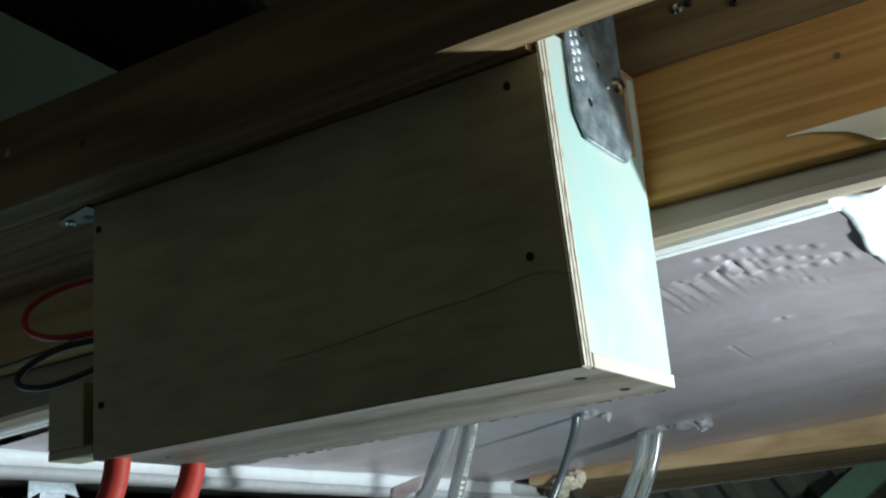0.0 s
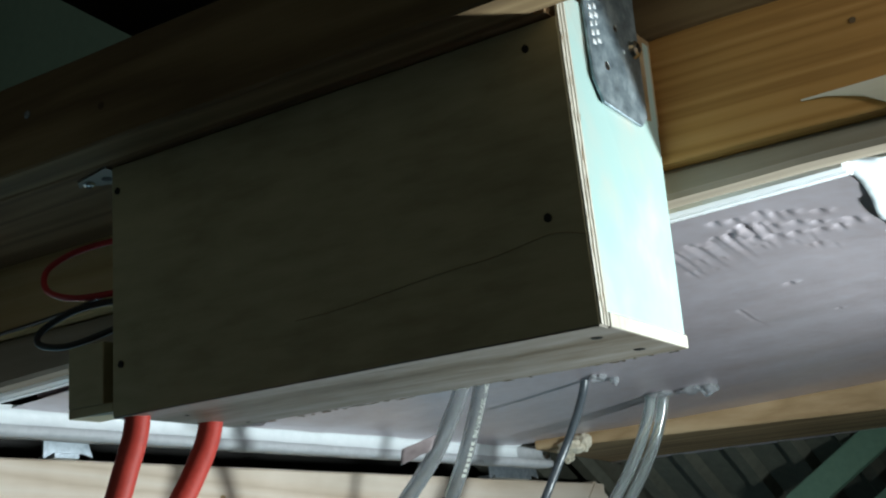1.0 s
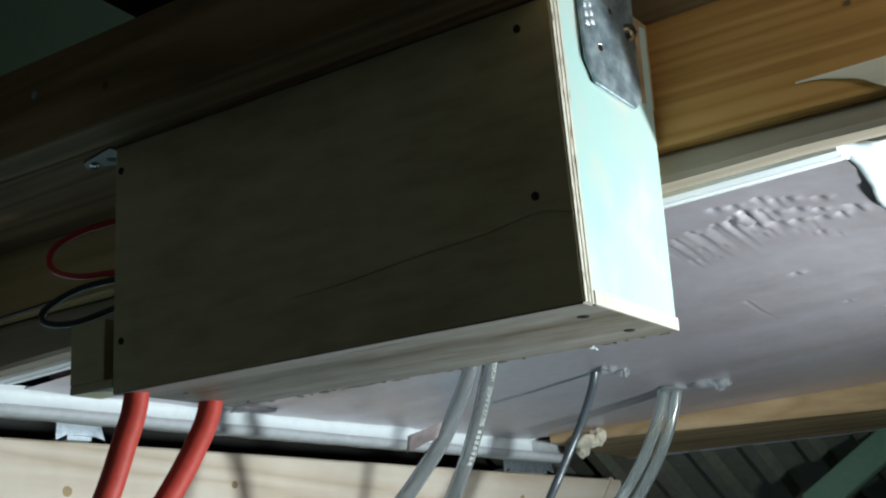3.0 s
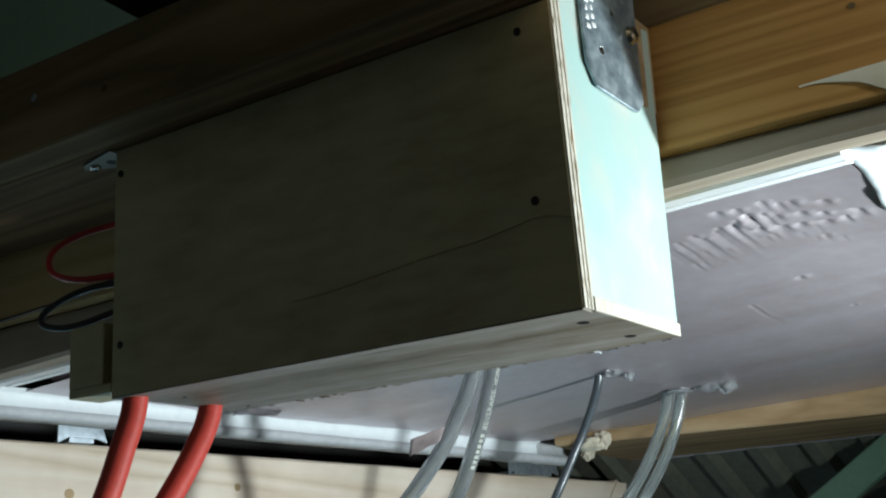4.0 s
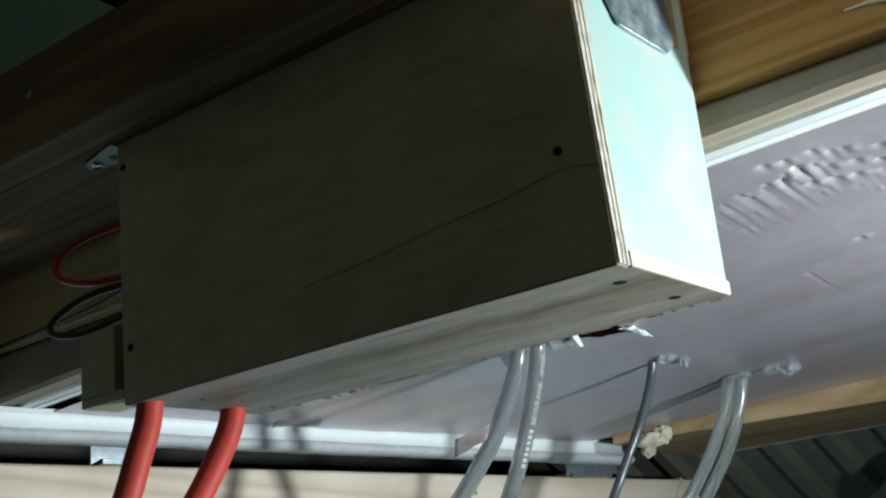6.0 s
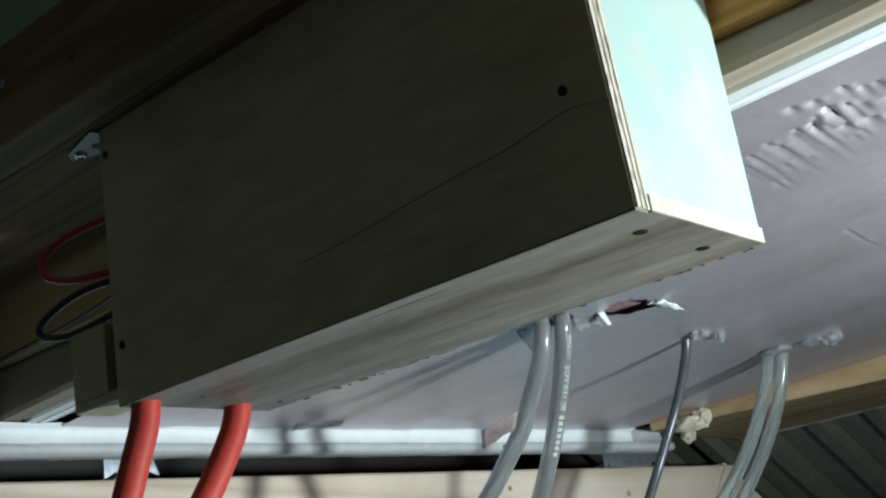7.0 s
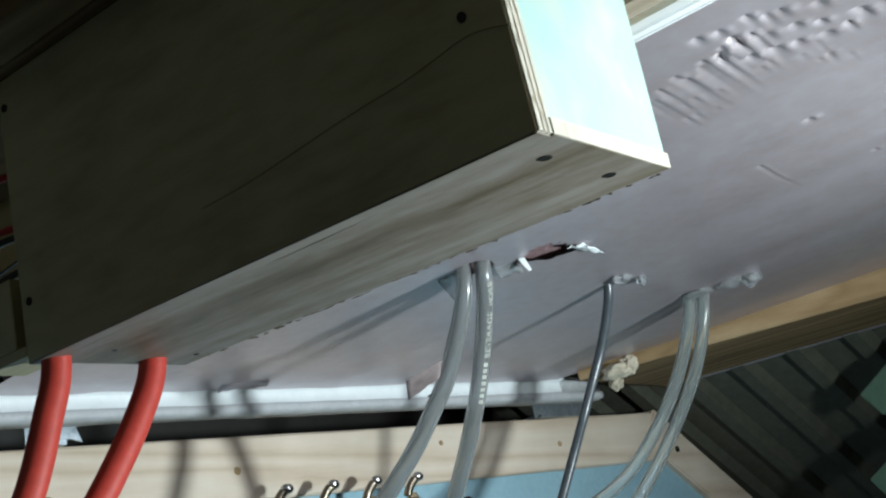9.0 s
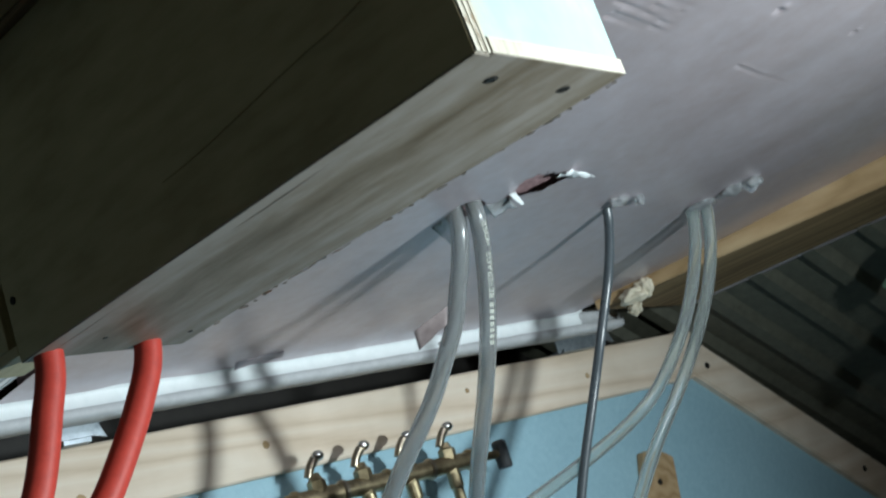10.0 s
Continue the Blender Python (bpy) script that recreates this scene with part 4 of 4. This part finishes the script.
# ---- the gap and the wall ----
def clip(y, w, h):
    root = empty("zinc_clip")
    root.matrix_world = WALL
    bm = prism(((y, -0.010), (y, 0.026), (y + 0.020, 0.028), (y + 0.024, 0.018), (y + w * 0.5, 0.012), (y + w - 0.022, 0.018), (y + w - 0.016, 0.028), (y + w, 0.026), (y + w - 0.006, 0.010), (y + w, -0.006), (y + w - 0.014, -0.002), (y + 0.014, -0.002)), 0.008, 0.011)
    part("web", bm, ZINC, root)
    part("foot", block(-0.03, 0.0095, y + 0.016, y + w - 0.018, -0.0078, -0.0015, 0.0006), ZINC, root)
    return tagged(root, "bent galvanised clip standing in the gap", "bracket", group="clips")


clip(0.305, 0.068, 0.02)
clip(1.125, 0.13, 0.02)


def manifold():
    root = empty("brass_manifold")
    root.matrix_world = WALL
    cx, h = 0.045, -0.137
    y0, y1 = 0.557, 0.865
    part("body", lathe(((0.008, 0.0), (0.0115, 0.002), (0.0115, y1 - y0 - 0.002), (0.008, y1 - y0)), "y", (cx, y0, h), 24), BRASS, root)
    for k in range(5):
        y = y0 + 0.010 + k * 0.0713
        part("collar", lathe(((0.0125, 0.0), (0.0145, 0.0015), (0.0145, 0.006), (0.0125, 0.0075)), "y", (cx, y, h), 24), STEEL if k % 2 else BRASS, root)
        if k < 4:
            yy = y + 0.040
            v = part("valve", lathe(((0.0095, -0.020), (0.0095, -0.004), (0.012, 0.0), (0.012, 0.014), (0.0085, 0.017), (0.006, 0.024)), "z", (cx, yy, h + 0.006), 6), BRASS, root)
            part("lever", tube([(cx, yy - 0.009, h + 0.026), (cx + 0.002, yy - 0.005, h + 0.036), (cx + 0.004, yy + 0.002, h + 0.045), (cx + 0.006, yy + 0.009, h + 0.050)], 0.0058, 24, 14), STEEL, v, "shiny bent lever", smooth=True)
            knob = bmesh.new()
            bmesh.ops.create_uvsphere(knob, u_segments=16, v_segments=10, radius=0.0078)
            for q in knob.verts:
                q.co = Vector((q.co.x, q.co.y * 1.15, q.co.z * 0.85)) + Vector((cx + 0.006, yy + 0.009, h + 0.050))
            part("lever_knob", knob, SHINY, v, "bright rounded lever end", smooth=True)
            part("outlet", lathe(((0.0075, -0.05), (0.0075, -0.034), (0.0095, -0.032), (0.0095, -0.012)), "z", (cx, yy, h), 16), BRASS, root)
    part("bracket", block(-0.012, cx, y0 + 0.165, y0 + 0.18, h - 0.006, h + 0.006, 0.001), ZINC, root)
    cap = lathe(((0.008, 0.0), (0.0105, 0.002), (0.0105, 0.037), (0.007, 0.04)), "z", (cx, y1 + 0.05, h - 0.024), 14)
    part("tap_handle", cap, BLACK, root, "black plastic tap handle")
    part("stub", lathe(((0.006, 0.0), (0.006, 0.05)), "y", (cx, y1, h - 0.002), 14), BRASS, root)
    return tagged(root, "tarnished brass valve manifold fixed to the blue board", "manifold")


manifold()


def green_bar(a, b, w, label):
    a, b = Vector(a), Vector(b)
    d = (b - a).normalized()
    side = d.cross(Vector((0, 1, 0))).normalized()
    up = side.cross(d)
    bm = bmesh.new()
    v = [bm.verts.new(p + side * s * w / 2 + up * q * 0.012) for p in (a, b) for s in (-1, 1) for q in (-1, 1)]
    for f in ((0, 1, 3, 2), (4, 6, 7, 5), (0, 4, 5, 1), (2, 3, 7, 6), (0, 2, 6, 4), (1, 5, 7, 3)):
        bm.faces.new([v[i] for i in f])
    bmesh.ops.recalc_face_normals(bm, faces=bm.faces[:])
    bmesh.ops.bevel(bm, geom=bm.edges[:], offset=0.002, segments=2, affect="EDGES")
    return tagged(part("roof_brace", bm, GREEN_BAR), label, "steel bar", kind="structure")


green_bar((-0.335, 1.40, 1.672), (0.40, 1.40, 2.175), 0.048, "pale green steel brace under the roof sheeting")
green_bar((-0.375, 1.45, 1.545), (0.40, 1.45, 2.05), 0.048, "pale green steel brace with a sawn end")


def roof_timber(a, b, w, d, mat, name, label, category):
    a, b = Vector(a), Vector(b)
    along = (b - a).normalized()
    n = Vector((0, SLOPE, 1)).normalized()
    side = along.cross(n).normalized()
    bm = bmesh.new()
    v = [bm.verts.new(p + side * s * w / 2 - n * q * d) for p in (a, b) for s in (-1, 1) for q in (0, 1)]
    for f in ((0, 1, 3, 2), (4, 6, 7, 5), (0, 4, 5, 1), (2, 3, 7, 6), (0, 2, 6, 4), (1, 5, 7, 3)):
        bm.faces.new([v[i] for i in f])
    bmesh.ops.recalc_face_normals(bm, faces=bm.faces[:])
    bmesh.ops.bevel(bm, geom=bm.edges[:], offset=0.003, segments=2, affect="EDGES")
    return tagged(part(name, bm, mat), label, category, kind="structure")


# colour brightened for the lit patch of roof
roof_timber((-1.595, 0.185, 2.6945), (-0.92, 0.70, 2.306), 0.26, 0.02, GREEN_LIT, "roof_green_sheet", "green steel sheet against the roof sheeting, brightened for its lit patch", "steel sheet")
# near-black board added where the gap under the roof is dark
roof_timber((-1.33, 0.15, 2.72), (-0.65, 0.63, 2.358), 0.16, 0.06, DARK, "roof_dark_board", "near-black board added over the dark gap under the roof sheeting", "timber")


def lit_sheet():
    """Green steel sheet added behind the boards to catch light, with a sloping upper edge."""
    bm = bmesh.new()
    outline = ((-1.16, 2.588), (-0.60, 2.189), (-0.60, 1.995), (-1.16, 1.995))
    a = [bm.verts.new((x, 0.30, z)) for x, z in outline]
    b = [bm.verts.new((x, 0.304, z)) for x, z in outline]
    bm.faces.new(a)
    bm.faces.new(b[::-1])
    for i in range(4):
        bm.faces.new((a[i], b[i], b[(i + 1) % 4], a[(i + 1) % 4]))
    bmesh.ops.recalc_face_normals(bm, faces=bm.faces[:])
    bmesh.ops.bevel(bm, geom=bm.edges[:], offset=0.001, segments=2, affect="EDGES")
    return tagged(part("roof_lit_sheet", bm, GREEN_LIT), "upright green steel sheet added for the lit patch under the roof", "steel sheet", kind="structure")


lit_sheet()
